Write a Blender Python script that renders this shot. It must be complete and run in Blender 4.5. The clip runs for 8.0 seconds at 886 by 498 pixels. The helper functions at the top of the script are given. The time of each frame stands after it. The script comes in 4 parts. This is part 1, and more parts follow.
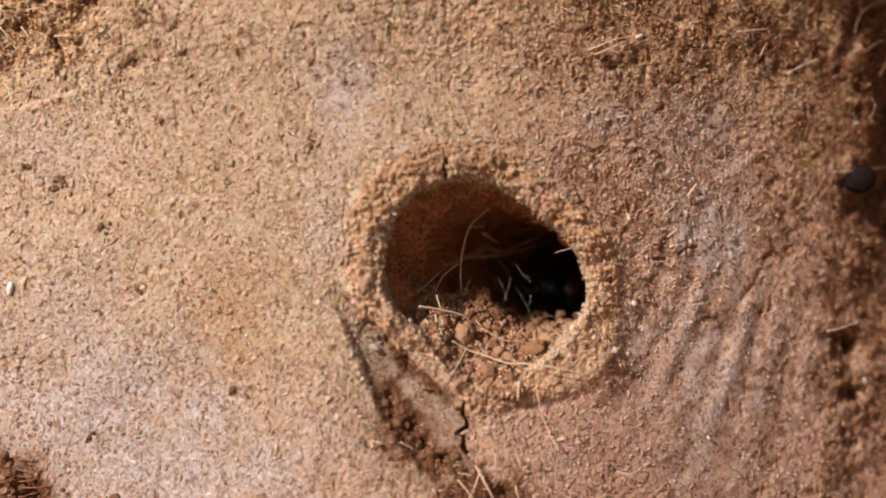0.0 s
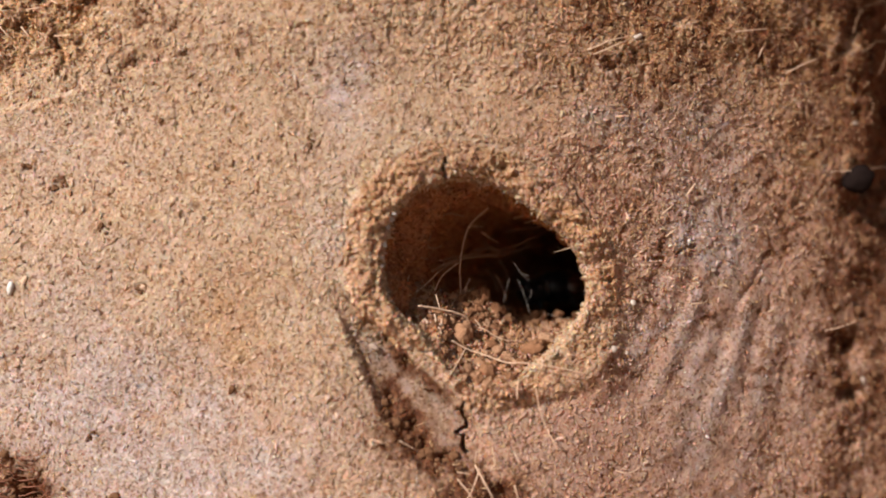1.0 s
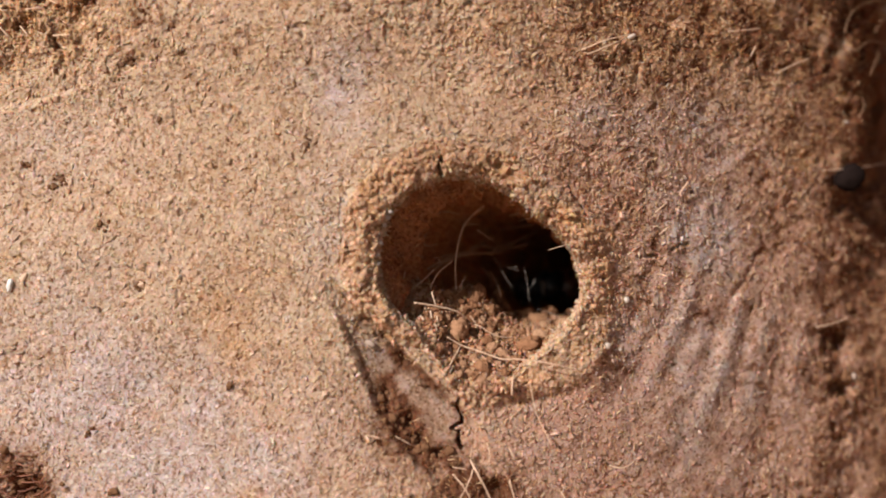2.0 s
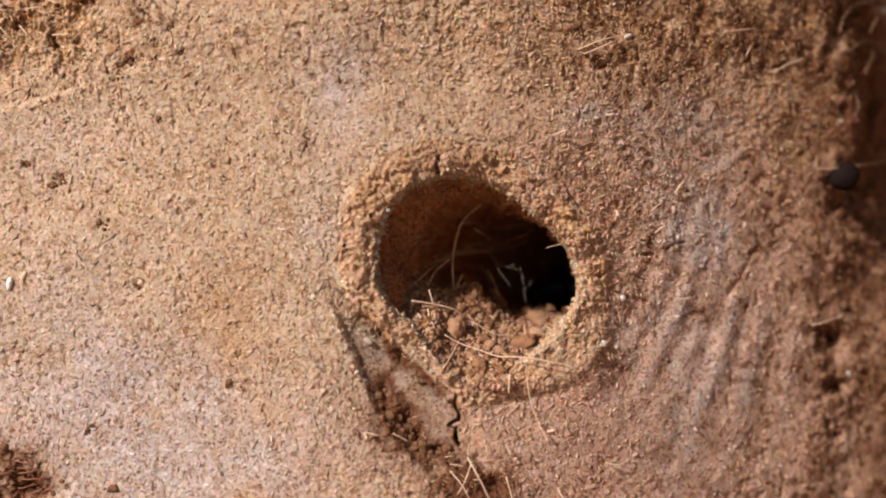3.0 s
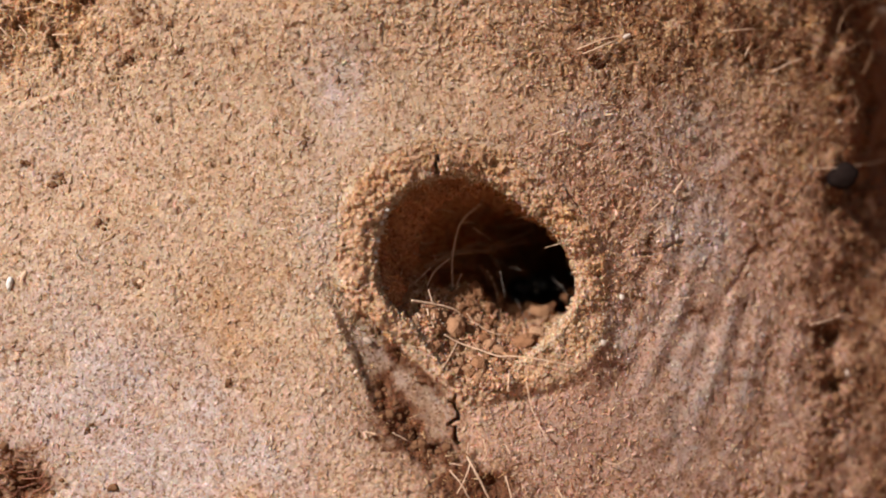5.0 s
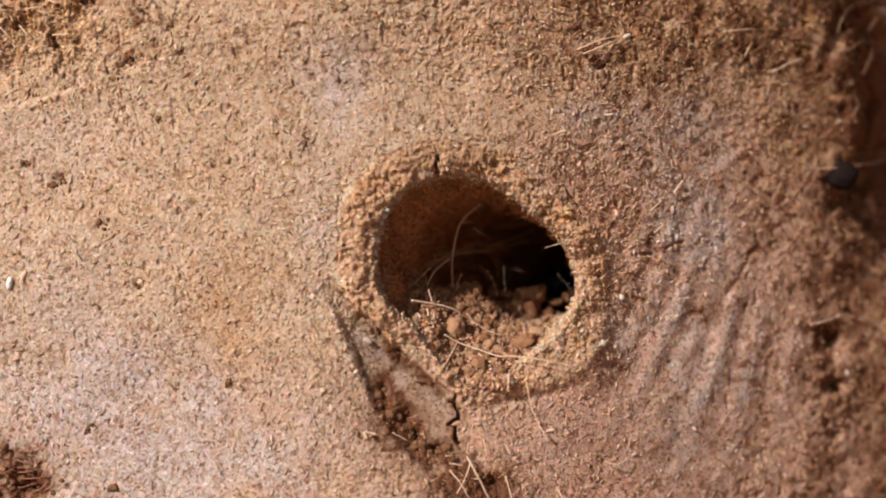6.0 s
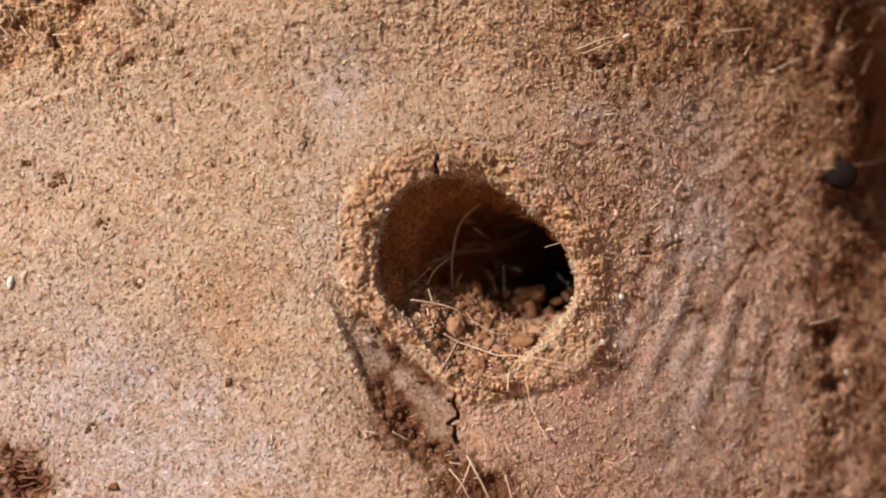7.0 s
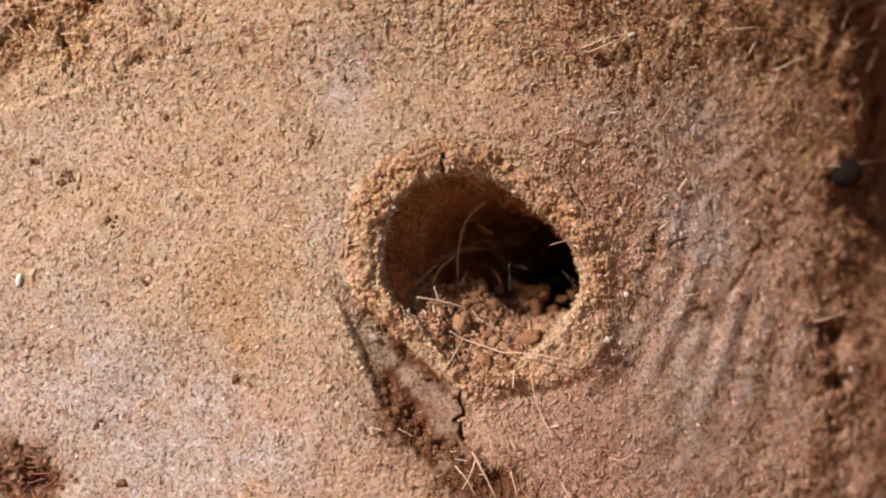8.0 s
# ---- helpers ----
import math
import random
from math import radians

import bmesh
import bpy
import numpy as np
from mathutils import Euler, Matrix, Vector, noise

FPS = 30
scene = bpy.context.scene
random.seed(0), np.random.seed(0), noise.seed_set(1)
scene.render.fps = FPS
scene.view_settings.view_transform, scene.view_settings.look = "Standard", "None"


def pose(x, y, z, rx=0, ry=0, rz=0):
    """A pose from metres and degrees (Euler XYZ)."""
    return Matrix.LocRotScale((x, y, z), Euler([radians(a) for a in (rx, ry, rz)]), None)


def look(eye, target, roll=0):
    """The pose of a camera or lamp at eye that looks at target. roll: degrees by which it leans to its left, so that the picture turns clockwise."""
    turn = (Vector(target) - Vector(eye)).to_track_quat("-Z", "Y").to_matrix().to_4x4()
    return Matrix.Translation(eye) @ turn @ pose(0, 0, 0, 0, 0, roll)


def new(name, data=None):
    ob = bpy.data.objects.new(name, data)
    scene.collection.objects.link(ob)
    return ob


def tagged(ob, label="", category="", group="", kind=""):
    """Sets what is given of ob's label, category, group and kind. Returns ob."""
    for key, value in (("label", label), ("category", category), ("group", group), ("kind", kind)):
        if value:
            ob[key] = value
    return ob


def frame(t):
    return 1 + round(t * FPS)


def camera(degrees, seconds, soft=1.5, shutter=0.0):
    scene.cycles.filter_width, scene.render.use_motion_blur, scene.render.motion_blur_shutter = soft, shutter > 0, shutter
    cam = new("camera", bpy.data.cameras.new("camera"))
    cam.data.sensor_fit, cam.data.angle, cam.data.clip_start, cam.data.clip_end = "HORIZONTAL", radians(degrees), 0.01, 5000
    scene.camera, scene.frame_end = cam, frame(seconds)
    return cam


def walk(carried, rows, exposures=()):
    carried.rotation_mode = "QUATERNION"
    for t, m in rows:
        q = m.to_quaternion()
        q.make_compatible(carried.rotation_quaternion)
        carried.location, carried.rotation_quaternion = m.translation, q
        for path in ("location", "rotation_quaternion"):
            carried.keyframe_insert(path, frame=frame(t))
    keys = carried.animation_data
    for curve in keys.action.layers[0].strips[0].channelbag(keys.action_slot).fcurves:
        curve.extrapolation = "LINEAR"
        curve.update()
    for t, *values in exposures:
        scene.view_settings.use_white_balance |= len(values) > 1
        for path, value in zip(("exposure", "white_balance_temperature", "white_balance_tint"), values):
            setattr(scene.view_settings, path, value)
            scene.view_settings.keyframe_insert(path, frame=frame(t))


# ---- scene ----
# A burrow mouth in a dry earth bank, seen from a hand's width away. The bank's face is the plane y = 0,
# the burrow runs towards +y. Lengths below are in millimetres (MM turns them into metres).
MM = 0.001
REACH = 60.568          # the camera's usual distance from the face
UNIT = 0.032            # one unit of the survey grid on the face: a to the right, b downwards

cam = camera(45.0, 8.0, soft=1.95)
# focus lies just behind the sunny face; what is much deeper softens a little
cam.data.dof.use_dof = True
cam.data.dof.focus_distance = 0.0621
cam.data.dof.aperture_fstop = 18.0


def eye(away, up, left):
    return pose(0, -away * MM, 0, 90 + up, 0, left)


walk(cam, [
    (0.0, eye(59.271, 0.262, 0.448)),
    (0.5, eye(59.282, 0.262, 0.445)),
    (1.0, eye(59.402, 0.237, 0.412)),
    (1.5, eye(59.750, 0.173, 0.290)),
    (3.0, eye(60.456, 0.019, 0.033)),
    (3.5, eye(60.568, 0.0, 0.0)),
    (4.0, eye(60.568, 0.0, 0.0)),
    (4.5, eye(60.568, 0.0, 0.0)),
    (6.0, eye(60.568, 0.0, 0.0)),
    (6.5, eye(60.568, 0.0, 0.0)),
    (7.0, eye(60.687, -0.024, -0.007)),
    (7.5, eye(60.855, -0.090, 0.134)),
    (8.0, eye(60.996, -0.144, 0.297)),
])

# ---- light: a clear sky and a low sun from the upper left, in front of the bank ----
SUN_WAY = Vector((-0.60, -0.60, 0.53)).normalized()
sky_world = bpy.data.worlds.new("sky")
scene.world = sky_world
sky_world.use_nodes = True
nt = sky_world.node_tree
nt.nodes.clear()
sky = nt.nodes.new("ShaderNodeTexSky")
sky.sky_type = "NISHITA"
sky.sun_disc = False
sky.sun_elevation = math.asin(SUN_WAY.z)
sky.air_density = 0.7
sky.dust_density = 5.0
sky.sun_rotation = math.atan2(SUN_WAY.x, SUN_WAY.y)
back = nt.nodes.new("ShaderNodeBackground")
back.inputs["Strength"].default_value = 0.043
wout = nt.nodes.new("ShaderNodeOutputWorld")
nt.links.new(sky.outputs[0], back.inputs[0])
nt.links.new(back.outputs[0], wout.inputs[0])
sun_data = bpy.data.lights.new("sun", "SUN")
sun_data.energy = 5.0
sun_data.angle = radians(0.6)
sun_data.color = (1.0, 0.967, 0.928)
sun = new("sun", sun_data)
sun.matrix_world = look(SUN_WAY * 3, (0, 0, 0))
scene.view_settings.exposure = 0.185


# ---- materials ----
class Nodes:
    """A small helper to wire one material."""

    def __init__(self, name):
        self.mat = bpy.data.materials.new(name)
        self.mat.use_nodes = True
        self.tree = self.mat.node_tree
        self.bsdf = self.tree.nodes["Principled BSDF"]

    def add(self, kind, **inputs):
        n = self.tree.nodes.new(kind)
        for k, v in inputs.items():
            n.inputs[k.replace("_", " ")].default_value = v
        return n

    def wire(self, a, b):
        self.tree.links.new(a, b)

    def coords(self):
        return self.add("ShaderNodeTexCoord").outputs["Object"]

    def noise(self, scale, detail=3.0, rough=0.55):
        n = self.add("ShaderNodeTexNoise", Scale=scale, Detail=detail, Roughness=rough)
        self.wire(self.coords(), n.inputs["Vector"])
        return n.outputs["Fac"]

    def ramp(self, fac, stops):
        r = self.tree.nodes.new("ShaderNodeValToRGB")
        while len(r.color_ramp.elements) < len(stops):
            r.color_ramp.elements.new(0.5)
        for e, (p, c) in zip(r.color_ramp.elements, stops):
            e.position, e.color = p, (*c, 1) if len(c) == 3 else c
        self.wire(fac, r.inputs[0])
        return r.outputs[0]

    def mix(self, fac, a, b, mode="MIX"):
        m = self.tree.nodes.new("ShaderNodeMix")
        m.data_type, m.blend_type = "RGBA", mode
        for sock, v in ((m.inputs[0], fac), (m.inputs[6], a), (m.inputs[7], b)):
            if isinstance(v, (int, float)):
                sock.default_value = v
            elif isinstance(v, tuple):
                sock.default_value = (*v, 1)
            else:
                self.wire(v, sock)
        return m.outputs[2]

    def redder(self, colour):
        """The soil outside the collar turns redder from the left of the mouth to its right."""
        rose = self.add("ShaderNodeAttribute")
        rose.attribute_name = "rose"
        ochre = self.add("ShaderNodeAttribute")
        ochre.attribute_name = "ochre"
        return self.mix(ochre.outputs["Fac"], self.mix(rose.outputs["Fac"], colour, ROSE), OCHRE)

    def glow_through(self, depth):
        """Sand grains let a little warm light through."""
        self.bsdf.inputs["Subsurface Weight"].default_value = 0.6
        self.bsdf.inputs["Subsurface Radius"].default_value = (1.0, 0.42, 0.18)
        self.bsdf.inputs["Subsurface Scale"].default_value = depth

    def bump(self, height, distance, strength=1.0):
        b = self.add("ShaderNodeBump", Strength=strength, Distance=distance)
        self.wire(height, b.inputs["Height"])
        self.wire(b.outputs[0], self.bsdf.inputs["Normal"])

    def done(self, colour, rough=0.95, spec=0.15):
        if isinstance(colour, tuple):
            self.bsdf.inputs["Base Color"].default_value = (*colour, 1)
        else:
            self.wire(colour, self.bsdf.inputs["Base Color"])
        self.bsdf.inputs["Roughness"].default_value = rough
        self.bsdf.inputs["Specular IOR Level"].default_value = spec
        return self.mat


TAN = (0.487, 0.354, 0.251)
ROSE = (0.488, 0.284, 0.199)
OCHRE = (0.465, 0.259, 0.116)
TAN_DEEP = (0.42, 0.268, 0.160)
GREY = (0.476, 0.380, 0.348)
# burrow wall colour: shade and warm bounce put into the soil
BURROW_SHADE = (0.37, 0.160, 0.078)
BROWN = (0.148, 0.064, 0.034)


def soil_material():
    m = Nodes("dry_soil")
    dust = m.add("ShaderNodeAttribute")
    dust.attribute_name = "dust"
    humus_shade = m.add("ShaderNodeAttribute")
    humus_shade.attribute_name = "humus_shade"
    burrow_shade = m.add("ShaderNodeAttribute")
    burrow_shade.attribute_name = "burrow_shade"
    base = m.mix(m.ramp(m.noise(420, 4), [(0.35, (0, 0, 0)), (0.65, (1, 1, 1))]), TAN, TAN_DEEP)
    base = m.redder(m.mix(0.45, TAN, base))
    base = m.mix(dust.outputs["Fac"], base, GREY)
    base = m.mix(humus_shade.outputs["Fac"], base, BROWN)
    base = m.mix(burrow_shade.outputs["Fac"], base, BURROW_SHADE)
    grain = m.ramp(m.noise(4200, 2, 0.6), [(0.30, (0.55, 0.50, 0.46)), (0.5, (1, 1, 1)), (0.72, (1.0, 1.0, 1.0))])
    base = m.mix(0.55, base, grain, "MULTIPLY")
    # single grains, each a little lighter, darker or browner
    for scale, stops in ((7400, [(0.0, (0.40, 0.28, 0.20)), (0.10, (0.66, 0.56, 0.48)), (0.26, (0.93, 0.90, 0.88)), (0.72, (1.0, 1.0, 1.0)), (0.92, (1.12, 1.12, 1.12)), (1.0, (1.36, 1.36, 1.36))]),
                         (2300, [(0.0, (0.74, 0.62, 0.52)), (0.14, (0.94, 0.91, 0.88)), (0.85, (1.0, 1.0, 1.0)), (1.0, (1.08, 1.08, 1.10))])):
        cell = m.add("ShaderNodeTexVoronoi", Scale=scale)
        m.wire(m.coords(), cell.inputs["Vector"])
        pick = m.add("ShaderNodeSeparateColor")
        m.wire(cell.outputs["Color"], pick.inputs[0])
        base = m.mix(0.85, base, m.ramp(pick.outputs[0], stops), "MULTIPLY")
    m.bump(m.noise(9000, 3, 0.6), 0.00006, 0.7)
    m.glow_through(0.0003)
    return m.done(base, 0.96, 0.12)


def crumb_material(name, dark, middle, light):
    m = Nodes(name)
    info = m.add("ShaderNodeObjectInfo")
    base = m.ramp(info.outputs["Random"], [(0.0, dark), (0.5, middle), (1.0, light)])
    speck = m.ramp(m.noise(3600, 3, 0.6), [(0.32, (0.6, 0.55, 0.5)), (0.5, (1, 1, 1))])
    base = m.mix(0.7, base, speck, "MULTIPLY")
    m.bump(m.noise(3400, 5, 0.65), 0.00018, 0.9)
    return m.done(base, 0.95, 0.12)


def island_material(name, stops, rough=0.9, spec=0.2):
    m = Nodes(name)
    geo = m.add("ShaderNodeNewGeometry")
    return m.done(m.ramp(geo.outputs["Random Per Island"], stops), rough, spec)


def straw_material(name, light, dark):
    m = Nodes(name)
    base = m.mix(m.noise(2500, 3), light, dark)
    m.bump(m.noise(5000, 2), 0.00002, 0.6)
    return m.done(base, 0.7, 0.3)


def plain_material(name, light, dark, scale, rough, spec, coat=0.0):
    m = Nodes(name)
    base = m.mix(m.noise(scale, 3), light, dark)
    m.bump(m.noise(scale * 3, 2), 0.00002, 0.3)
    m.done(base, rough, spec)
    m.bsdf.inputs["Coat Weight"].default_value = coat
    return m.mat


def chip_material():
    """Chips of the same soil, each a little lighter or darker."""
    m = Nodes("soil_chip")
    dust = m.add("ShaderNodeAttribute")
    dust.attribute_name = "dust"
    humus_shade = m.add("ShaderNodeAttribute")
    humus_shade.attribute_name = "humus_shade"
    base = m.mix(dust.outputs["Fac"], m.redder(TAN), GREY)
    base = m.mix(humus_shade.outputs["Fac"], base, BROWN)
    burrow_shade = m.add("ShaderNodeAttribute")
    burrow_shade.attribute_name = "burrow_shade"
    base = m.mix(burrow_shade.outputs["Fac"], base, BURROW_SHADE)
    geo = m.add("ShaderNodeNewGeometry")
    tone = m.ramp(geo.outputs["Random Per Island"], [(0.0, (0.46, 0.37, 0.30)), (0.3, (0.82, 0.77, 0.73)), (0.65, (1.0, 0.99, 0.98)), (0.9, (1.2, 1.2, 1.2)), (1.0, (1.5, 1.55, 1.6))])
    m.glow_through(0.00006)
    return m.done(m.mix(1.0, base, tone, "MULTIPLY"), 0.97, 0.05)


SOIL = soil_material()
CHIP = chip_material()
CRUMB = crumb_material("soil_crumb", (0.22, 0.096, 0.047), (0.36, 0.180, 0.096), (0.49, 0.292, 0.180))
# darker than CRUMB: freshly dug, with the rim's shade put into the colour
FRESH_SHADED_CRUMB = crumb_material("fresh_shaded_crumb", (0.15, 0.064, 0.031), (0.24, 0.112, 0.056), (0.34, 0.178, 0.096))
CHAFF = island_material("chaff", [(0.0, (0.26, 0.13, 0.055)), (0.5, (0.46, 0.28, 0.14)), (1.0, (0.60, 0.43, 0.27))], 0.85, 0.1)
STRAW = straw_material("pale_straw", (0.70, 0.49, 0.35), (0.52, 0.34, 0.23))
ROOT = straw_material("brown_root", (0.40, 0.23, 0.135), (0.22, 0.11, 0.06))
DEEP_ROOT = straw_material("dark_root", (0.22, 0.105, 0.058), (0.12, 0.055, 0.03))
RED_ROOT = straw_material("red_brown_root", (0.36, 0.155, 0.095), (0.19, 0.070, 0.042))
PALE_ROOT = straw_material("pale_root", (0.88, 0.62, 0.46), (0.70, 0.46, 0.32))
PALE_FIBRE = straw_material("pale_fibre", (0.34, 0.30, 0.27), (0.20, 0.17, 0.15))
QUARTZ = plain_material("white_quartz", (0.60, 0.50, 0.43), (0.40, 0.30, 0.24), 1500, 0.45, 0.5)
WHITE_QUARTZ = plain_material("clean_quartz", (0.80, 0.77, 0.73), (0.68, 0.63, 0.58), 1500, 0.5, 0.4)
PALE_STONE = plain_material("pale_stone", (0.42, 0.32, 0.26), (0.28, 0.20, 0.16), 1500, 0.8, 0.2)
GREY_STONE = plain_material("grey_stone", (0.46, 0.41, 0.39), (0.30, 0.25, 0.23), 1500, 0.8, 0.2)
CLOD = plain_material("dark_clod", (0.21, 0.105, 0.055), (0.10, 0.048, 0.026), 2500, 0.95, 0.05)
SLATE = plain_material("dark_pebble", (0.017, 0.011, 0.010), (0.010, 0.006, 0.005), 900, 1.0, 0.02)
BLACK_SHELL = plain_material("black_shell", (0.010, 0.010, 0.015), (0.005, 0.005, 0.008), 1500, 0.3, 0.25)
RED_SHELL = plain_material("red_brown_shell", (0.06, 0.014, 0.008), (0.025, 0.007, 0.005), 1200, 0.35, 0.5)
PALE_HAIR = plain_material("pale_hair", (0.55, 0.5, 0.44), (0.4, 0.34, 0.28), 2000, 0.6, 0.3)


# ---- numbers: lattice noise that any point of the bank can be asked for ----
def hashed(i, j, k, seed):
    h = (i.astype(np.int64) * 374761393 + j.astype(np.int64) * 668265263 + k * 2147483647 + seed * 1274126177) & 0xFFFFFFFF
    h = ((h ^ (h >> 13)) * 1274126177) & 0xFFFFFFFF
    h = ((h ^ (h >> 16)) * 2246822519) & 0xFFFFFFFF
    return ((h ^ (h >> 15)) & 0xFFFFFF) / float(0xFFFFFF)


def wave(x, z, size, seed, straight=False):
    """Smooth noise, -1 to 1, of that lump size; each seed has its own direction."""
    c, s = (1.0, 0.0) if straight else (math.cos(seed * 1.7), math.sin(seed * 1.7))
    x, z = (x * c - z * s) / size, (x * s + z * c) / size
    i, j = np.floor(x), np.floor(z)
    f, g = x - i, z - j
    f, g = f * f * f * (f * (f * 6 - 15) + 10), g * g * g * (g * (g * 6 - 15) + 10)
    c = [hashed(i + di, j + dj, 0, seed) for dj in (0, 1) for di in (0, 1)]
    return 2 * ((c[0] * (1 - f) + c[1] * f) * (1 - g) + (c[2] * (1 - f) + c[3] * f) * g) - 1


def wave3(x, y, z, size, seed):
    y = y / size
    k = np.floor(y)
    f = y - k
    f = f * f * (3 - 2 * f)
    x, z = x / size, z / size
    i, j = np.floor(x), np.floor(z)
    u, v = x - i, z - j
    u, v = u * u * (3 - 2 * u), v * v * (3 - 2 * v)
    layers = []
    for dk in (0, 1):
        kk = (k + dk).astype(np.int64) * 97
        c = [hashed(i + di, j + dj, kk, seed) for dj in (0, 1) for di in (0, 1)]
        layers.append((c[0] * (1 - u) + c[1] * u) * (1 - v) + (c[2] * (1 - u) + c[3] * u) * v)
    return 2 * (layers[0] * (1 - f) + layers[1] * f) - 1


def grains(x, z, size, seed, far=0.72):
    """Rounded grains side by side: 0 in the joints, 1 on their tops; each of its own height."""
    x, z = x / size, z / size
    i, j = np.floor(x), np.floor(z)
    best = np.full(x.shape, 9.0)
    lift = np.zeros(x.shape)
    for di in (-1, 0, 1):
        for dj in (-1, 0, 1):
            ci, cj = i + di, j + dj
            d = (ci + 0.15 + 0.7 * hashed(ci, cj, 1, seed) - x) ** 2 + (cj + 0.15 + 0.7 * hashed(ci, cj, 2, seed) - z) ** 2
            near = d < best
            best = np.where(near, d, best)
            lift = np.where(near, hashed(ci, cj, 3, seed), lift)
    return np.sqrt(np.clip(1 - best / far ** 2, 0, 1)) * (0.45 + 0.55 * lift)


def step(lo, hi, x):
    t = np.clip((x - lo) / (hi - lo), 0, 1)
    return t * t * (3 - 2 * t)


def blob(a, b, ca, cb, ra, rb, turn=0.0):
    """1 in the middle of a soft oval on the face, 0 outside."""
    c, s = math.cos(radians(turn)), math.sin(radians(turn))
    u, v = (a - ca) * c + (b - cb) * s, -(a - ca) * s + (b - cb) * c
    return np.exp(-((u / ra) ** 2 + (v / rb) ** 2))


# ---- the bank's face ----
MOUTH = (845.0, 487.0)
RIM = [(668, 450), (672, 410), (690, 372), (722, 337), (770, 316), (815, 311), (862, 324), (905, 351), (945, 385), (975, 410), (1002, 440), (1017, 475),
       (1023, 505), (1010, 545), (982, 585), (940, 622), (895, 656), (850, 676), (802, 655), (765, 615), (735, 574), (696, 546), (674, 515), (666, 482)]
rim_turn = np.array([math.atan2(MOUTH[1] - b, a - MOUTH[0]) for a, b in RIM])
rim_far = np.array([math.hypot(a - MOUTH[0], b - MOUTH[1]) for a, b in RIM])
rim_order = np.argsort(rim_turn)
fine_turn = np.linspace(-math.pi, math.pi, 721)[:-1]
fine_far = np.interp(fine_turn, rim_turn[rim_order], rim_far[rim_order], period=2 * math.pi)
fine_far = sum(np.roll(fine_far, k) for k in range(-14, 15)) / 29.0


def rim_radius(turn):
    return np.interp(turn, fine_turn, fine_far, period=2 * math.pi)


# slope of the face from left to right: it faces the sun on the left and turns away on the right
bend_x = np.linspace(-120, 140, 1041)
bend_slope = np.interp(bend_x, [-120, -60, -26, -8, 0, 6, 12, 19, 28, 60, 100, 140], [0, 0.05, 0.15, 0.09, -0.10, -0.24, -0.36, -0.44, -0.47, -0.3, 0, 0])
bend_out = np.cumsum(bend_slope) * (bend_x[1] - bend_x[0])
bend_out = bend_out - np.interp(0.0, bend_x, bend_out)


def swell(x, z):
    """The bank's large shape: how far the face stands out, mm."""
    out = np.interp(x, bend_x, bend_out)
    out = out + 0.30 * wave(x, z, 8.0, 11) + 0.16 * wave(x, z, 3.4, 12)
    far = step(34, 90, np.hypot(x, z * 1.5))
    out = out + far * (14 * wave(x, z, 140, 13) + 6 * wave(x, z, 52, 14) + 2.2 * wave(x, z, 19, 15))
    return out - 0.0016 * np.maximum(0, z - 180) ** 2


def to_grid(x, z, out):
    k = REACH / (REACH - out) / UNIT
    return 784 + x * k, 441 - z * k


SCARP_B = [480, 530, 590, 640, 690, 740, 790, 840, 900]
SCARP_A = [560, 577, 606, 624, 640, 668, 705, 752, 800]
SCARP_W = [20, 40, 80, 112, 150, 165, 150, 140, 130]
SCARP_D = [0.0, 0.35, 0.9, 1.0, 1.0, 0.95, 0.6, 0.4, 0.35]
CRACKS = [
    ([(806, 700), (800, 716), (810, 732), (812, 748), (794, 756), (808, 764), (806, 778), (812, 792)], 3.2, 0.9),
    ([(774, 306), (773, 292), (775, 279)], 4.2, 1.4),
    ([(998, 325), (1004, 340), (1014, 352), (1022, 366), (1030, 384)], 2.0, 0.4),
    ([(1120, 450), (1140, 452), (1155, 448)], 3.0, 0.3), ([(1180, 440), (1190, 434), (1206, 428)], 3.0, 0.3),
    ([(600, 350), (597, 380), (601, 420), (596, 470)], 2.6, 0.10),
    ([(840, 706), (900, 708), (960, 700), (1000, 690)], 8.0, 0.10),
    ([(1290, 520), (1310, 490), (1318, 470)], 5.0, 0.15),
]


def crack_depth(a, b):
    deep = np.zeros(a.shape)
    for line, width, depth in CRACKS:
        lo_a, hi_a = min(p[0] for p in line) - 25, max(p[0] for p in line) + 25
        lo_b, hi_b = min(p[1] for p in line) - 25, max(p[1] for p in line) + 25
        near = (a > lo_a) & (a < hi_a) & (b > lo_b) & (b < hi_b)
        if not near.any():
            continue
        pa, pb = a[near] + 2.2 * wave(a[near], b[near], 9, 31), b[near] + 2.2 * wave(a[near], b[near], 9, 32)
        best = np.full(pa.shape, 1e9)
        for (a0, b0), (a1, b1) in zip(line, line[1:]):
            t = np.clip(((pa - a0) * (a1 - a0) + (pb - b0) * (b1 - b0)) / ((a1 - a0) ** 2 + (b1 - b0) ** 2), 0, 1)
            best = np.minimum(best, np.hypot(pa - a0 - t * (a1 - a0), pb - b0 - t * (b1 - b0)))
        deep[near] = np.maximum(deep[near], depth * (1 - step(width * 0.35, width * 1.3, best)))
    return deep


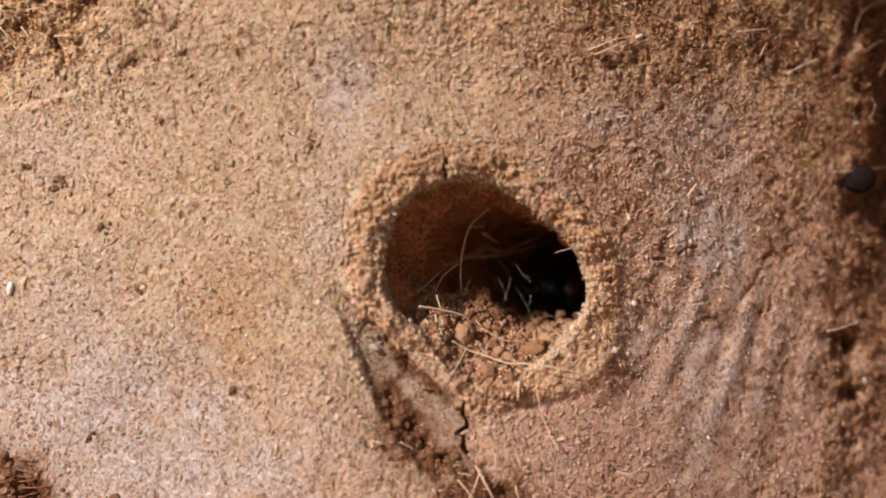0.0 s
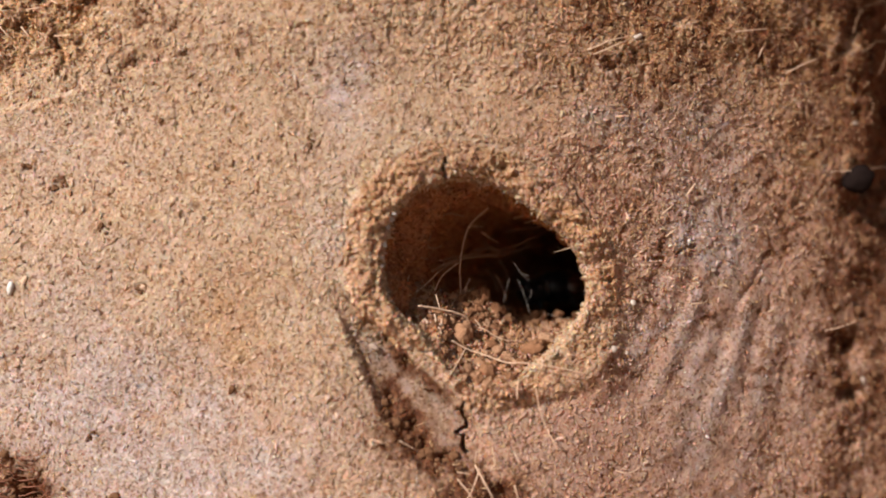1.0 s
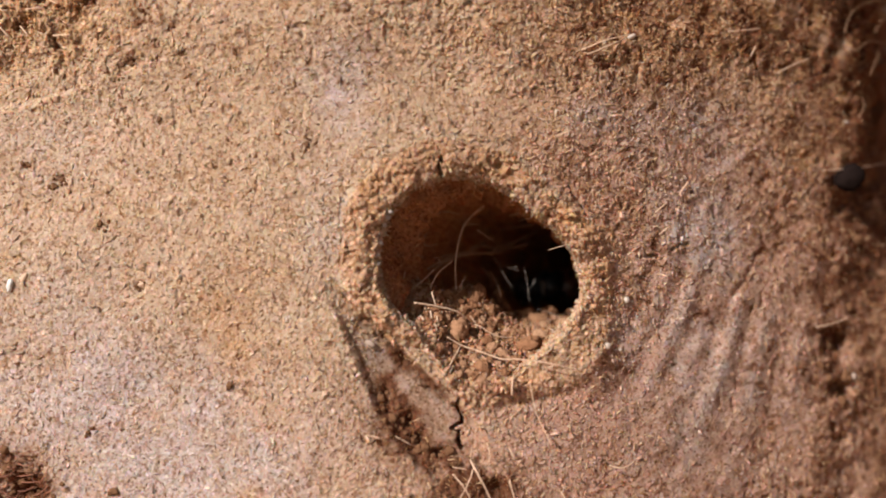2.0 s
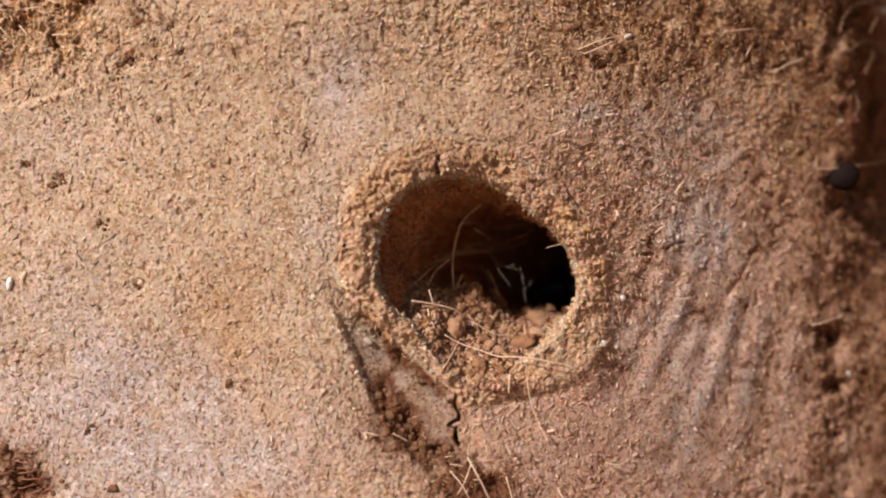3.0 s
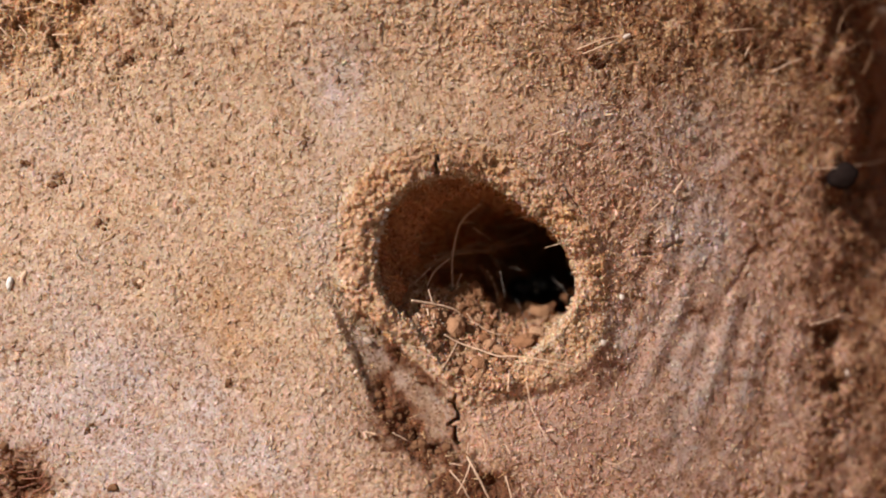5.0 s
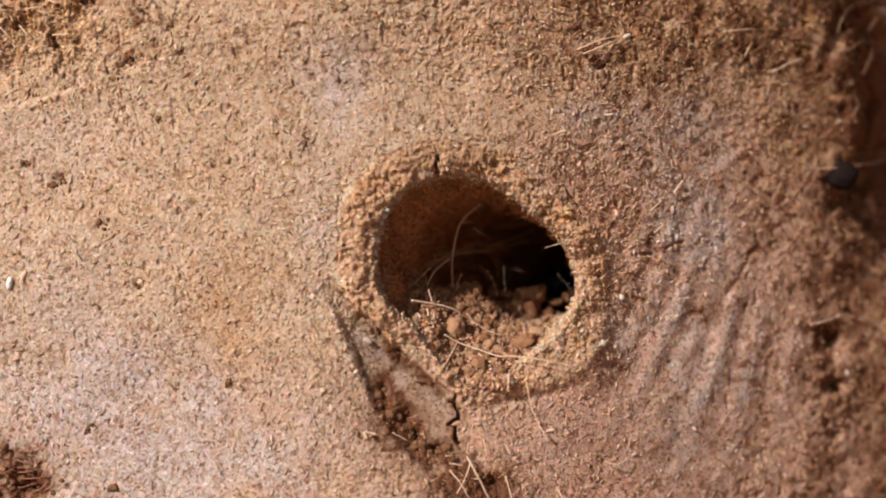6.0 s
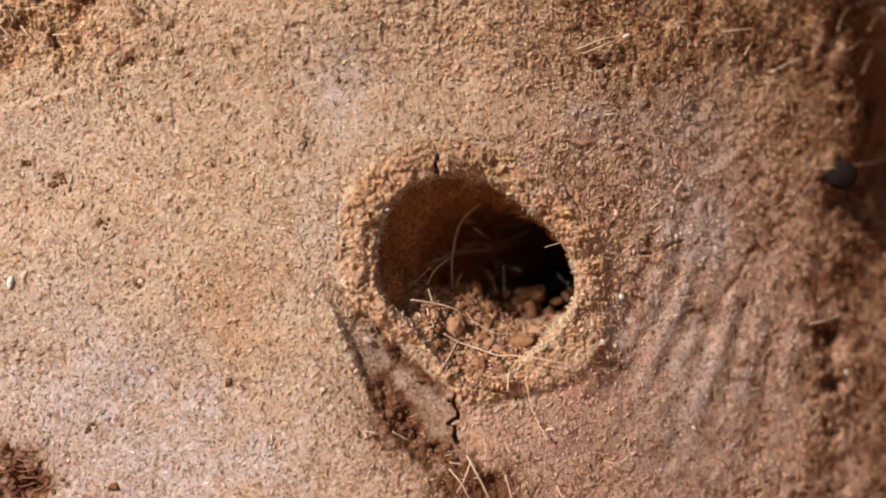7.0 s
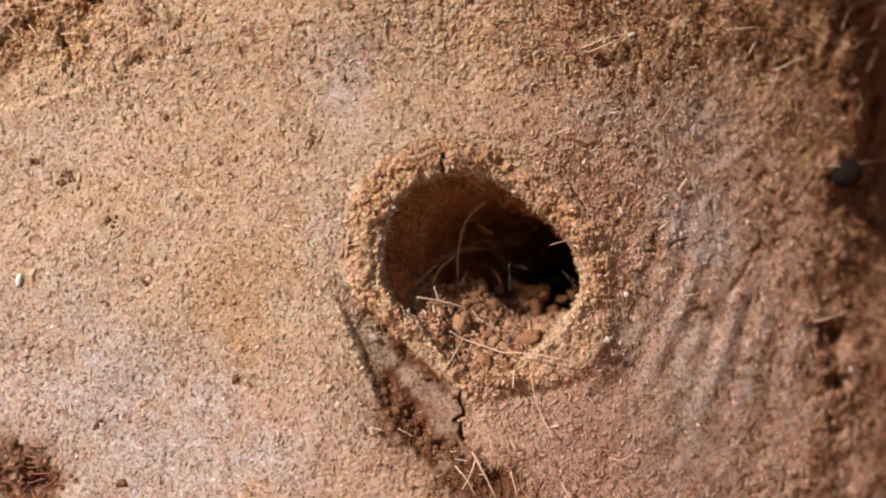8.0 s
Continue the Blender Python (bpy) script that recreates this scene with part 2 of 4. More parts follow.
def face(x, z):
    """For points of the face (mm): how far they stand out, the dust on them, their browning (soil and painted shade),
    and the place relative to the rim (1 on it).
    """
    out = swell(x, z)
    a, b = to_grid(x, z, out)
    turn = np.arctan2(MOUTH[1] - b, a - MOUTH[0])
    q = np.hypot(a - MOUTH[0], b - MOUTH[1]) / rim_radius(turn)
    q = q + 0.035 * wave(a, b, 42, 21) * step(0.9, 1.1, q)
    near = 1 - step(30, 60, np.hypot(x, z * 1.5))
    # the collar of bitten-off crumbs round the mouth
    wide = 0.38 - 0.30 * np.exp(-((turn + 2.15) / 0.42) ** 2) - 0.15 * np.exp(-((turn + 1.38) / 0.32) ** 2) - 0.08 * np.exp(-((turn + 0.1) / 0.4) ** 2) + 0.15 * np.exp(-((turn + 0.72) / 0.32) ** 2)
    collar = 1 - step(1 + 0.85 * wide, 1 + 1.15 * wide, q)
    # the scarp below the mouth and the smooth trough beside it
    e = np.interp(b, SCARP_B, SCARP_A) + 6 * wave(a, b, 42, 22) + 1.5 * wave(a, b, 13, 23)
    w = np.interp(b, SCARP_B, SCARP_W)
    p = (a - e) / w
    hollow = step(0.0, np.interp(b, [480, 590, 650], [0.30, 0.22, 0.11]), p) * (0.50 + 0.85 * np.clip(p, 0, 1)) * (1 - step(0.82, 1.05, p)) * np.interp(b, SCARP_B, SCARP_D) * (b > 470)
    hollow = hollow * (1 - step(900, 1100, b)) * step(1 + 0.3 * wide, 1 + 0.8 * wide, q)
    trough = np.clip(1.5 * np.maximum(blob(a, b, 752, 712, 82, 19, 41), np.maximum(0.9 * blob(a, b, 655, 622, 52, 18, 47), 0.7 * blob(a, b, 768, 752, 42, 24, 50))), 0, 1) * step(1 + 0.4 * wide, 1 + wide, q)
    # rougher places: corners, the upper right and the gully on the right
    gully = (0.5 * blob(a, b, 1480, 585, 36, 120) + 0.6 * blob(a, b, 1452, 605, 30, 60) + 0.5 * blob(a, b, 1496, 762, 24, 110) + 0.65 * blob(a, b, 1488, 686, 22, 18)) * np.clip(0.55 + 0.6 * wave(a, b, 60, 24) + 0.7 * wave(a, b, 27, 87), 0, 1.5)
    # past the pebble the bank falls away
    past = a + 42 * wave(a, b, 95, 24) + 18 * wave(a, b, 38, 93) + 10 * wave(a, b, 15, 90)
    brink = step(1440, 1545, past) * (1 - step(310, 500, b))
    fall = 0.036 * np.clip(past - 1462, 0, 240) * (1 - step(300, 600, b))
    nw = np.clip(1.6 * blob(a, b, 30, 40, 130, 85), 0, 1) * (0.75 + 0.5 * wave(a, b, 45, 70)) + 0.4 * blob(a, b, 230, 108, 24, 18)
    sw = np.clip(1.4 * blob(a, b, 0, 895, 95, 80), 0, 1)
    ne = blob(a, b, 1330, 40, 260, 110)
    rough = np.clip(0.10 + collar * 0.9 + 0.5 * hollow + gully + nw + sw + 0.6 * ne + 0.55 * step(880, 1250, a) + 0.2 * (1 - step(40, 260, b)) + 0.6 * hollow, 0, 1.5) * (1 - 0.9 * np.clip(trough, 0, 1)) * (1 - 0.5 * blob(a, b, 1230, 600, 140, 190)) * (1 - 0.5 * blob(a, b, 985, 625, 60, 50))
    smooth = np.clip(blob(a, b, 1195, 200, 100, 60) + blob(a, b, 1250, 400, 75, 80) + blob(a, b, 1240, 640, 170, 220) + blob(a, b, 1042, 205, 50, 35) + blob(a, b, 960, 750, 130, 50) + 0.7 * blob(a, b, 1150, 800, 150, 70), 0, 1)
    smooth = np.clip(smooth + 0.5 * wave(x, z, 1.5, 85) * smooth, 0, 1)
    rough = rough * (1 - 0.7 * smooth)
    calm = np.clip(0.55 * step(820, 1050, a) * (1 - collar) * (1 - brink) + 0.5 * blob(a, b, 760, 190, 220, 90) * (1 - collar) + 0.5 * blob(a, b, 965, 655, 110, 60) + 0.50 * (1 - step(560, 760, a)) * (1 - collar) * (1 - np.clip(nw + sw, 0, 1)), 0, 0.65)
    fine = near * (1 - calm) * (1 - 0.58 * smooth) * (1 - 0.85 * np.clip(trough, 0, 1))
    wx, wz = x + 0.22 * wave(x, z, 0.6, 41) + 0.06 * wave(x, z, 0.2, 58), z + 0.22 * wave(x, z, 0.6, 42) + 0.06 * wave(x, z, 0.2, 59)
    right = step(820, 1100, a) * (1 - collar) * (1 - 0.5 * smooth)
    g1 = grains(wx * 1.2, wz * 0.85, 0.21, 43) * (0.7 + 0.3 * wave(x, z, 0.16, 60))
    lumps = grains(wx, wz, 0.60, 92, 0.62)
    g2 = grains(wx, wz * 0.85, 0.42, 44) * (0.65 + 0.35 * wave(x, z, 0.2, 68))
    out = out + 0.15 * collar * (1 - 0.5 * blob(a, b, 985, 625, 60, 50)) * lumps + fine * (0.034 * g1 + 0.034 * wave(x, z, 0.28, 89) - 0.03 * np.abs(wave(x, z, 0.36, 88)) + (0.02 + (0.20 - 0.12 * right) * rough + 0.14 * collar) * g2 + 0.07 * right * (wave(x, z, 0.36, 96) + 0.8 * wave(x, z, 0.62, 97) - 0.5 * np.abs(wave(x, z, 0.5, 98))) + 0.052 * wave(x, z, 0.15, 45) + 0.05 * np.abs(wave(x, z, 0.42, 56))
                        + (0.03 + 0.14 * rough) * wave(x, z, 1.1, 46) - 0.10 * rough * np.abs(wave(wx, wz, 0.7, 57)))
    # scattered pits
    pit = step(0.66, 0.9, wave(x * 1.5, z, 0.62, 47)) * (0.35 + 0.65 * step(-0.1, 0.5, wave(x, z, 3.1, 48)))
    out = out - near * pit * (0.08 + 0.22 * rough) * (1 - np.clip(trough, 0, 1))
    deeper = step(0.45, 0.8, wave(x, z, 1.5, 49))
    out = out + near * (0.35 * np.clip(1.05 * nw + sw + gully + brink, 0, 1.05) + 0.05 * step(900, 1200, a) + 0.08 * ne) * (wave(x, z, 0.9, 77) - np.abs(wave(x, z, 0.55, 78)))
    out = out - near * deeper * 0.45 * np.clip(gully + 0.6 * nw + sw + brink + 0.55 * ne, 0, 1.2)
    # sloping furrows on the right of the mouth
    lean = np.interp(a, [1040, 1200, 1320, 1460], [0.52, 0.40, 0.22, 0.05])
    s = (a - 1230) * 0.92 + (b - 600) * lean
    furrow = (0.6 * np.cos((s + 14 * wave(a, b, 120, 69) + 4 * wave(a, b, 40, 50)) * 0.112) + 0.6 * wave(s, 0.07 * (b - 600), 23, 50, True)) * np.clip(0.7 + 0.5 * wave(a, b, 170, 99), 0, 1) * blob(a, b, 1225, 600, 185, 210)
    out = out + 0.17 * furrow
    crisp = np.exp(-((turn + 1.62) / 0.36) ** 2)
    brim = 1 - step(1 + (0.45 + 0.42 * crisp) * wide, 1 + (1.45 - 0.35 * crisp) * wide, q)
    out = out + brim * (1 - 0.25 * np.exp(-((turn + 0.65) / 0.5) ** 2)) * 0.20 * step(1.0, 1.2 + 0.22 * np.exp(-((turn + 0.72) / 0.4) ** 2), q) * (1 + 0.6 * wave(a, b, 50, 79)) - hollow * (1.0 - 0.08 * trough)
    # the bulge of the collar below the mouth, turned to the sun
    out = out + 0.55 * blob(a, b, 1046, 636, 40, 50)
    out = out - 0.85 * np.clip(gully, 0, 1.3) - 1.1 * sw - 0.2 * nw - fall
    edge = b - (192 - 0.27 * a + 6 * wave(a, b, 30, 51))
    out = out - 0.30 * (1 - step(-8, 6, edge)) * (1 - step(90, 190, a)) * near
    out = out - crack_depth(a, b)
    for pa, pb, ra, rb, d in ((108, 318, 9, 13, 0.35), (46, 296, 8, 8, 0.35), (247, 504, 9, 9, 0.7), (298, 50, 9, 8, 0.5), (230, 108, 15, 9, 0.5), (183, 397, 6, 6, 0.3),
                              (18, 36, 7, 5, 0.35), (34, 38, 6, 5, 0.35), (21, 84, 9, 7, 0.4), (171, 64, 7, 5, 0.4), (103, 87, 6, 8, 0.35), (97, 121, 5, 8, 0.35), (319, 94, 6, 8, 0.3), (77, 110, 6, 5, 0.3), (253, 23, 9, 6, 0.3), (335, 13, 4, 7, 0.3), (190, 10, 8, 7, 0.3), (242, 560, 4, 3, 0.4), (178, 547, 3, 3, 0.35),
                              (1340, 320, 18, 14, 0.45), (734, 776, 12, 14, 1.1), (716, 742, 10, 16, 0.9), (676, 690, 9, 14, 0.7), (770, 797, 14, 8, 0.9), (874, 866, 20, 20, 1.2), (812, 826, 9, 12, 0.8), (1120, 135, 7, 14, 0.5), (1060, 245, 12, 22, 0.35), (1205, 395, 14, 16, 0.4), (1285, 425, 8, 8, 0.4)):
        out = out - 0.5 * d * blob(a, b, pa, pb, ra, rb)
    dust = 0.85 * blob(a, b, 130, 690, 270, 190, 25) + 0.85 * blob(a, b, 340, 810, 240, 130) + 0.65 * blob(a, b, 600, 145, 62, 95) + 0.35 * blob(a, b, 565, 400, 45, 130)
    dust = dust + 0.55 * blob(a, b, 1240, 420, 75, 120) + 0.45 * blob(a, b, 1240, 640, 130, 170) + 0.7 * blob(a, b, 1042, 205, 45, 30) + 0.65 * blob(a, b, 1195, 195, 90, 55) + 0.4 * blob(a, b, 1180, 290, 110, 50) + 0.5 * blob(a, b, 1240, 400, 60, 60)
    dust = dust + 0.2 * blob(a, b, 1000, 800, 260, 90) + 0.65 * trough + 0.4 * blob(a, b, 110, 255, 130, 60) + 0.45 * blob(a, b, 1120, 560, 40, 90) + 1.2 * blob(a, b, 676, 400, 14, 40)
    dust = dust + 0.8 * np.clip(furrow, 0, 1)
    dust = np.clip(dust * (0.8 + 0.5 * wave(x, z, 2.2, 52) + 0.35 * wave(x, z, 0.7, 53)) + 0.10 + 0.10 * step(1000, 1250, a), 0, 1) * (1 - 0.85 * collar)
    ochre = 0.6 * blob(a, b, 410, 590, 70, 120) + 0.68 * nw + 0.7 * blob(a, b, 1250, 40, 420, 130) + 0.6 * blob(a, b, 1440, 260, 90, 150) + 0.08 * step(1000, 1200, a)
    ochre = ochre + 0.5 * blob(a, b, 1556, 640, 34, 200) + collar * (0.20 + 0.22 * step(760, 960, a)) * (1 - 0.5 * blob(a, b, 1010, 610, 80, 70)) + 0.12 * blob(a, b, 330, 20, 400, 70) + 0.35 * collar * blob(a, b, 700, 310, 90, 110) + 0.3 * blob(a, b, 1090, 440, 70, 120)
    ochre = np.clip(ochre * (0.8 + 0.5 * wave(x, z, 1.9, 83) + 0.4 * wave(x, z, 0.6, 84)), 0, 1)
    # brown soil, with shade painted in past the brink and along the trough
    humus_shade = 0.85 * np.clip(gully, 0, 1) + 0.75 * brink + 1.3 * sw + 0.10 * nw + 0.30 * ne + 0.25 * step(830, 1150, a) * (1 - 0.3 * step(500, 700, b)) * (1 - collar) * (1 - 0.8 * blob(a, b, 1195, 215, 110, 100)) * (1 - 0.8 * blob(a, b, 1110, 440, 90, 120)) + 0.3 * blob(a, b, 1440, 30, 130, 70) + 0.6 * blob(a, b, 1535, 240, 55, 140) + 0.60 * step(1380, 1510, a) * (1 - 0.45 * blob(a, b, 1556, 640, 30, 190)) + 0.95 * np.clip(hollow, 0, 1) * (1 - np.clip(1.4 * trough, 0, 1)) + 0.1 * ochre
    humus_shade = humus_shade + 1.1 * blob(a, b, 755, 800, 125, 55, 38) * (1 - trough) + 0.9 * blob(a, b, 850, 868, 80, 60) + 0.36 * trough + 0.20 * collar * blob(a, b, 785, 285, 180, 85)
    # shade put into the colour beside the trough, over the mouth, in pits
    humus_shade = humus_shade + 0.45 * blob(a, b, 748, 668, 72, 13, 40) + 0.16 * blob(a, b, 880, 265, 120, 70) + 0.15 * step(1000, 1200, a) * (1 - step(100, 350, b)) + 0.28 * pit + 0.4 * deeper * rough * near
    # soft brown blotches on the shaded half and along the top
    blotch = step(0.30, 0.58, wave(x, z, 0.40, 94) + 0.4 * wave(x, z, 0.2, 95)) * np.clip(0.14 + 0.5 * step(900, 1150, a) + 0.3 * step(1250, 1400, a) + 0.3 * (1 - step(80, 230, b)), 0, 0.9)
    # fine brown specks on the sunlit half
    speck = step(0.46, 0.66, wave(x * 1.3, z, 0.24, 101) + 0.35 * wave(x, z, 0.12, 102)) * (1 - step(600, 900, a)) * np.clip(0.5 + 0.6 * wave(x, z, 2.6, 103) + 0.5 * blob(a, b, 120, 80, 260, 130), 0, 1)
    humus_shade = humus_shade + 0.62 * speck * (1 - collar)
    humus_shade = humus_shade + 1.1 * blotch * (1 - collar) * (1 - 0.7 * smooth)
    humus_shade = np.clip(humus_shade * (0.75 + 0.5 * wave(x, z, 1.6, 54) + 0.3 * wave(x, z, 0.5, 55)), 0, 1)
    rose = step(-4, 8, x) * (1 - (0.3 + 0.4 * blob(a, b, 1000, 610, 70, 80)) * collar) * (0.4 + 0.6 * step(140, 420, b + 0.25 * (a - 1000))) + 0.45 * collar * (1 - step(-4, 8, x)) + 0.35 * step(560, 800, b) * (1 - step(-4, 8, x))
    return out, dust * (1 - 0.7 * humus_shade), humus_shade, q, np.clip(rose, 0, 1), ochre


def rolled(q):
    """How far the rim has rolled inwards, mm."""
    return 0.75 * np.clip((1.065 - q) / 0.065, 0, 1) ** 2


def grid_object(name, co, quads, fields, material, parent=None):
    """One mesh from arrays of points (mm) and quads, with per-point fields for the material."""
    me = bpy.data.meshes.new(name)
    me.vertices.add(len(co))
    me.vertices.foreach_set("co", np.ascontiguousarray(co * MM, dtype=np.float32).ravel())
    n = len(quads)
    side = quads.shape[1]
    me.loops.add(n * side)
    me.loops.foreach_set("vertex_index", quads.astype(np.int32).ravel())
    me.polygons.add(n)
    me.polygons.foreach_set("loop_start", np.arange(0, n * side, side, dtype=np.int32))
    for key, values in fields.items():
        at = me.attributes.new(key, "FLOAT", "POINT")
        at.data.foreach_set("value", values.astype(np.float32).ravel())
    me.update(calc_edges=True)
    me.materials.append(material)
    ob = new(name, me)
    if parent:
        ob.parent = parent
    return ob


def lattice_quads(rows, cols, wrap=False):
    i, j = np.meshgrid(np.arange(rows - 1), np.arange(cols if wrap else cols - 1), indexing="ij")
    k = (j + 1) % cols
    return np.stack([i * cols + j, i * cols + k, (i + 1) * cols + k, (i + 1) * cols + j], -1).reshape(-1, 4)


def graded(half, pitch, far_lo, far_hi, growth=1.3, more=0.0):
    """Even steps in the middle, growing steps out to the far ends."""
    mid = list(np.arange(-half, half + more + pitch / 2, pitch))
    for sign, far in ((1, far_hi), (-1, far_lo)):
        s, x = pitch, half + (more if sign > 0 else 0)
        tail = []
        while x < far:
            s *= growth
            x += s
            tail.append(sign * min(x, far))
        mid = mid + tail if sign > 0 else tail[::-1] + mid
    return np.array(mid)


PITCH = 0.056
xs = graded(26.6, PITCH, 2500, 2500, more=4.6)
zs = graded(15.8, PITCH, 452, 420)
gx, gz = np.meshgrid(xs, zs)
g_out, g_dust, g_humus_shade, g_q, g_rose, g_ochre = face(gx, gz)
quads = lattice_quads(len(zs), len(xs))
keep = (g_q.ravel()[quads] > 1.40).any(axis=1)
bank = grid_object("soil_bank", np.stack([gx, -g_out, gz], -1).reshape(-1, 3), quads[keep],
                   {"dust": g_dust, "humus_shade": g_humus_shade, "rose": g_rose, "ochre": g_ochre}, SOIL)
tagged(bank, "dry tan earth bank, crumbly, dusted with grey", "earth bank", kind="structure")


# ---- the burrow: the rim rolls over into a tunnel that bends away to the right ----
def tunnel_axis(d):
    """Offset of the tunnel's middle (mm) at depth d."""
    return 0.20 * d + 0.012 * d * d, -0.06 * d


mouth_x, mouth_z = (MOUTH[0] - 784) * UNIT, (441 - MOUTH[1]) * UNIT


def burrow_wall():
    turns = np.linspace(-math.pi, math.pi, 841)[:-1]
    rows = []
    rim = rim_radius(turns) * UNIT
    for q in np.linspace(1.47, 1.0, 52):
        x, z = mouth_x + rim * q * np.cos(turns), mouth_z + rim * q * np.sin(turns)
        for _ in range(2):
            k = (REACH - swell(x, z)) / REACH
            x, z = (mouth_x + rim * q * np.cos(turns)) * k, (mouth_z + rim * q * np.sin(turns)) * k
        out, dust, humus_shade, _, rose, ochre = face(x, z)
        roll = float(rolled(q))
        sink = 0.25 * np.clip((q - 1.43) / 0.04, 0, 1)
        rows.append((x, -out + roll + sink, z, dust, humus_shade, 0 * x, rose, ochre))
    x0, y0, z0, dust0, humus_shade0, _, rose0, ochre0 = rows[-1]
    for d in np.concatenate([np.arange(0.06, 6, 0.085), np.linspace(6, 30, 120)]):
        ax, az = tunnel_axis(d)
        tight = 1.0 - 0.10 * float(step(0, 4, np.array(d))) - 0.10 * float(step(4, 26, np.array(d)))
        if d > 26:
            tight *= math.sqrt(max(0.0, 1 - ((d - 26) / 4.0) ** 2)) + 0.002
        # the wall is undercut behind the rim's far side
        under = 0.6 * (1 - math.exp(-d / 1.1)) * np.clip(np.cos(turns), 0, 1)
        x, y, z = mouth_x + (x0 - mouth_x) * tight + ax + under, y0 + d, mouth_z + (z0 - mouth_z) * tight + az
        rough = 0.50 * wave3(x, y, z, 1.7, 61) + 0.62 * wave3(x, y, z, 0.95, 62) + 0.16 * wave3(x, y, z, 0.35, 63) + 0.30 * np.abs(wave3(x, y, z, 0.7, 60))
        lip = 1 - 0.8 * float(step(2.5, 10.0, np.array(d)))
        rough = rough * float(step(0.0, 0.5, np.array(d))) + lip * float(step(0.0, 0.3, np.array(d))) * (0.20 * wave3(x, y, z, 0.6, 65) + 0.16 * np.abs(wave3(x, y, z, 0.3, 66)))
        x, z = x + rough * np.cos(turns), z + rough * np.sin(turns)
        # burrow shade put into the colour; the sunlit lower right stays tan deeper
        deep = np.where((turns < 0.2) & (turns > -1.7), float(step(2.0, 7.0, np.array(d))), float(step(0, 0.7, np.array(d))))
        rows.append((x, y, z, dust0 * (1 - deep), humus_shade0 * (1 - deep) + deep * np.clip(0.9 + 0.3 * wave3(x, y, z, 1.8, 64), 0, 1), deep * np.clip(0.95 + 0.4 * wave3(x, y, z, 1.1, 67), 0, 1), rose0, ochre0))
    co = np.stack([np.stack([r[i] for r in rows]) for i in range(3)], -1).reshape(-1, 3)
    fields = {"dust": np.stack([r[3] for r in rows]), "humus_shade": np.stack([r[4] for r in rows]), "burrow_shade": np.stack([r[5] for r in rows]), "rose": np.stack([r[6] for r in rows]), "ochre": np.stack([r[7] for r in rows])}
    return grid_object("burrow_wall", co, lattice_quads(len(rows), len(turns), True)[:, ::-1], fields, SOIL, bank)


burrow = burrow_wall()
burrow["label"] = "rough inner wall of the round burrow"


# ---- the loose heap on the burrow's floor ----
def heap_top(x, d):
    """Height (mm) of the heap over the tunnel's floor at depth d."""
    z = np.interp(d, [0.0, 0.8, 2.5, 4.8, 7.2, 8.7, 10.4, 13, 17.5], [-7.8, -6.8, -5.7, -4.9, -4.45, -4.35, -4.8, -6.2, -8.0])
    side = x - mouth_x - 0.20 * d - 0.012 * d * d
    z = z + 0.022 * side * side + np.minimum((0.34 * (1 - step(2.0, 6.0, d)) + 0.03) * np.minimum(side + 0.5, 0) ** 2, 2.0)
    z = z - 0.15 * step(3.0, 6.0, x) + 2.2 * np.exp(-((x - 1.55) / 1.45) ** 2 - ((d - 5.4) / 1.5) ** 2) + 1.3 * np.exp(-((x + 0.9) / 1.9) ** 2 - ((d - 6.0) / 1.8) ** 2) + 0.35 * wave(x, d, 2.2, 71)
    return z


def heap():
    ds = np.linspace(0.15, 19.5, 300)
    rows = []
    t = np.linspace(-1, 1, 200)
    for d in ds:
        ax, az = tunnel_axis(d)
        base = float(heap_top(np.array([mouth_x + ax]), np.array([d]))[0])
        half = math.sqrt(max(0.3, 5.7 ** 2 - (base - mouth_z - az) ** 2)) + 0.35
        left = half + (5.5 - half) * float(1 - step(6, 9, np.array(d)))
        x = mouth_x + ax + np.where(t < 0, left, half) * t
        dd = np.full(x.shape, d)
        z = heap_top(x, dd) + 0.30 * grains(x, dd, 0.75, 72) + 0.24 * grains(x, dd, 0.36, 73) + 0.05 * wave(x, dd, 0.2, 74) - 0.36 - 1.9 * step(1.0, 3.0, x - mouth_x - ax) * (1 - step(0.8, 3.2, dd))
        rows.append(np.stack([x, dd, z], -1))
    co = np.stack(rows)
    x, d = co[..., 0], co[..., 1]
    # browner further in from the mouth
    fields = {"dust": np.clip(0.0 + 0.2 * wave(x, d, 1.0, 75), 0, 1), "humus_shade": np.clip(0.06 + 0.20 * step(0.8, 3.2, d + 0.5 * np.minimum(x - mouth_x, 0)) + 0.3 * wave(x, d, 0.9, 76), 0, 1), "rose": np.full(x.shape, 0.75), "ochre": np.full(x.shape, 0.6)}
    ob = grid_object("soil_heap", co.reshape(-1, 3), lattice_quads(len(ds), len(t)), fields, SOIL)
    return tagged(ob, "loose orange-brown soil heaped in the burrow mouth", "soil heap", kind="stuff")


heap()


def spot(a, b, d):
    """The point d mm behind the face that lies in line with the grid point (a, b)."""
    k = (REACH + d) / REACH * UNIT
    return Vector(((a - 784) * k, d, (441 - b) * k))


def on_face(a, b, lift=0.0):
    """The point of the bank's face at the grid point (a, b)."""
    x, z = np.array([(a - 784) * UNIT]), np.array([(441 - b) * UNIT])
    for _ in range(3):
        out = face(x, z)[0]
        k = (REACH - out) / REACH * UNIT
        x, z = (a - 784) * k, (441 - b) * k
    return Vector((float(x[0]), -float(out[0]) - lift, float(z[0])))


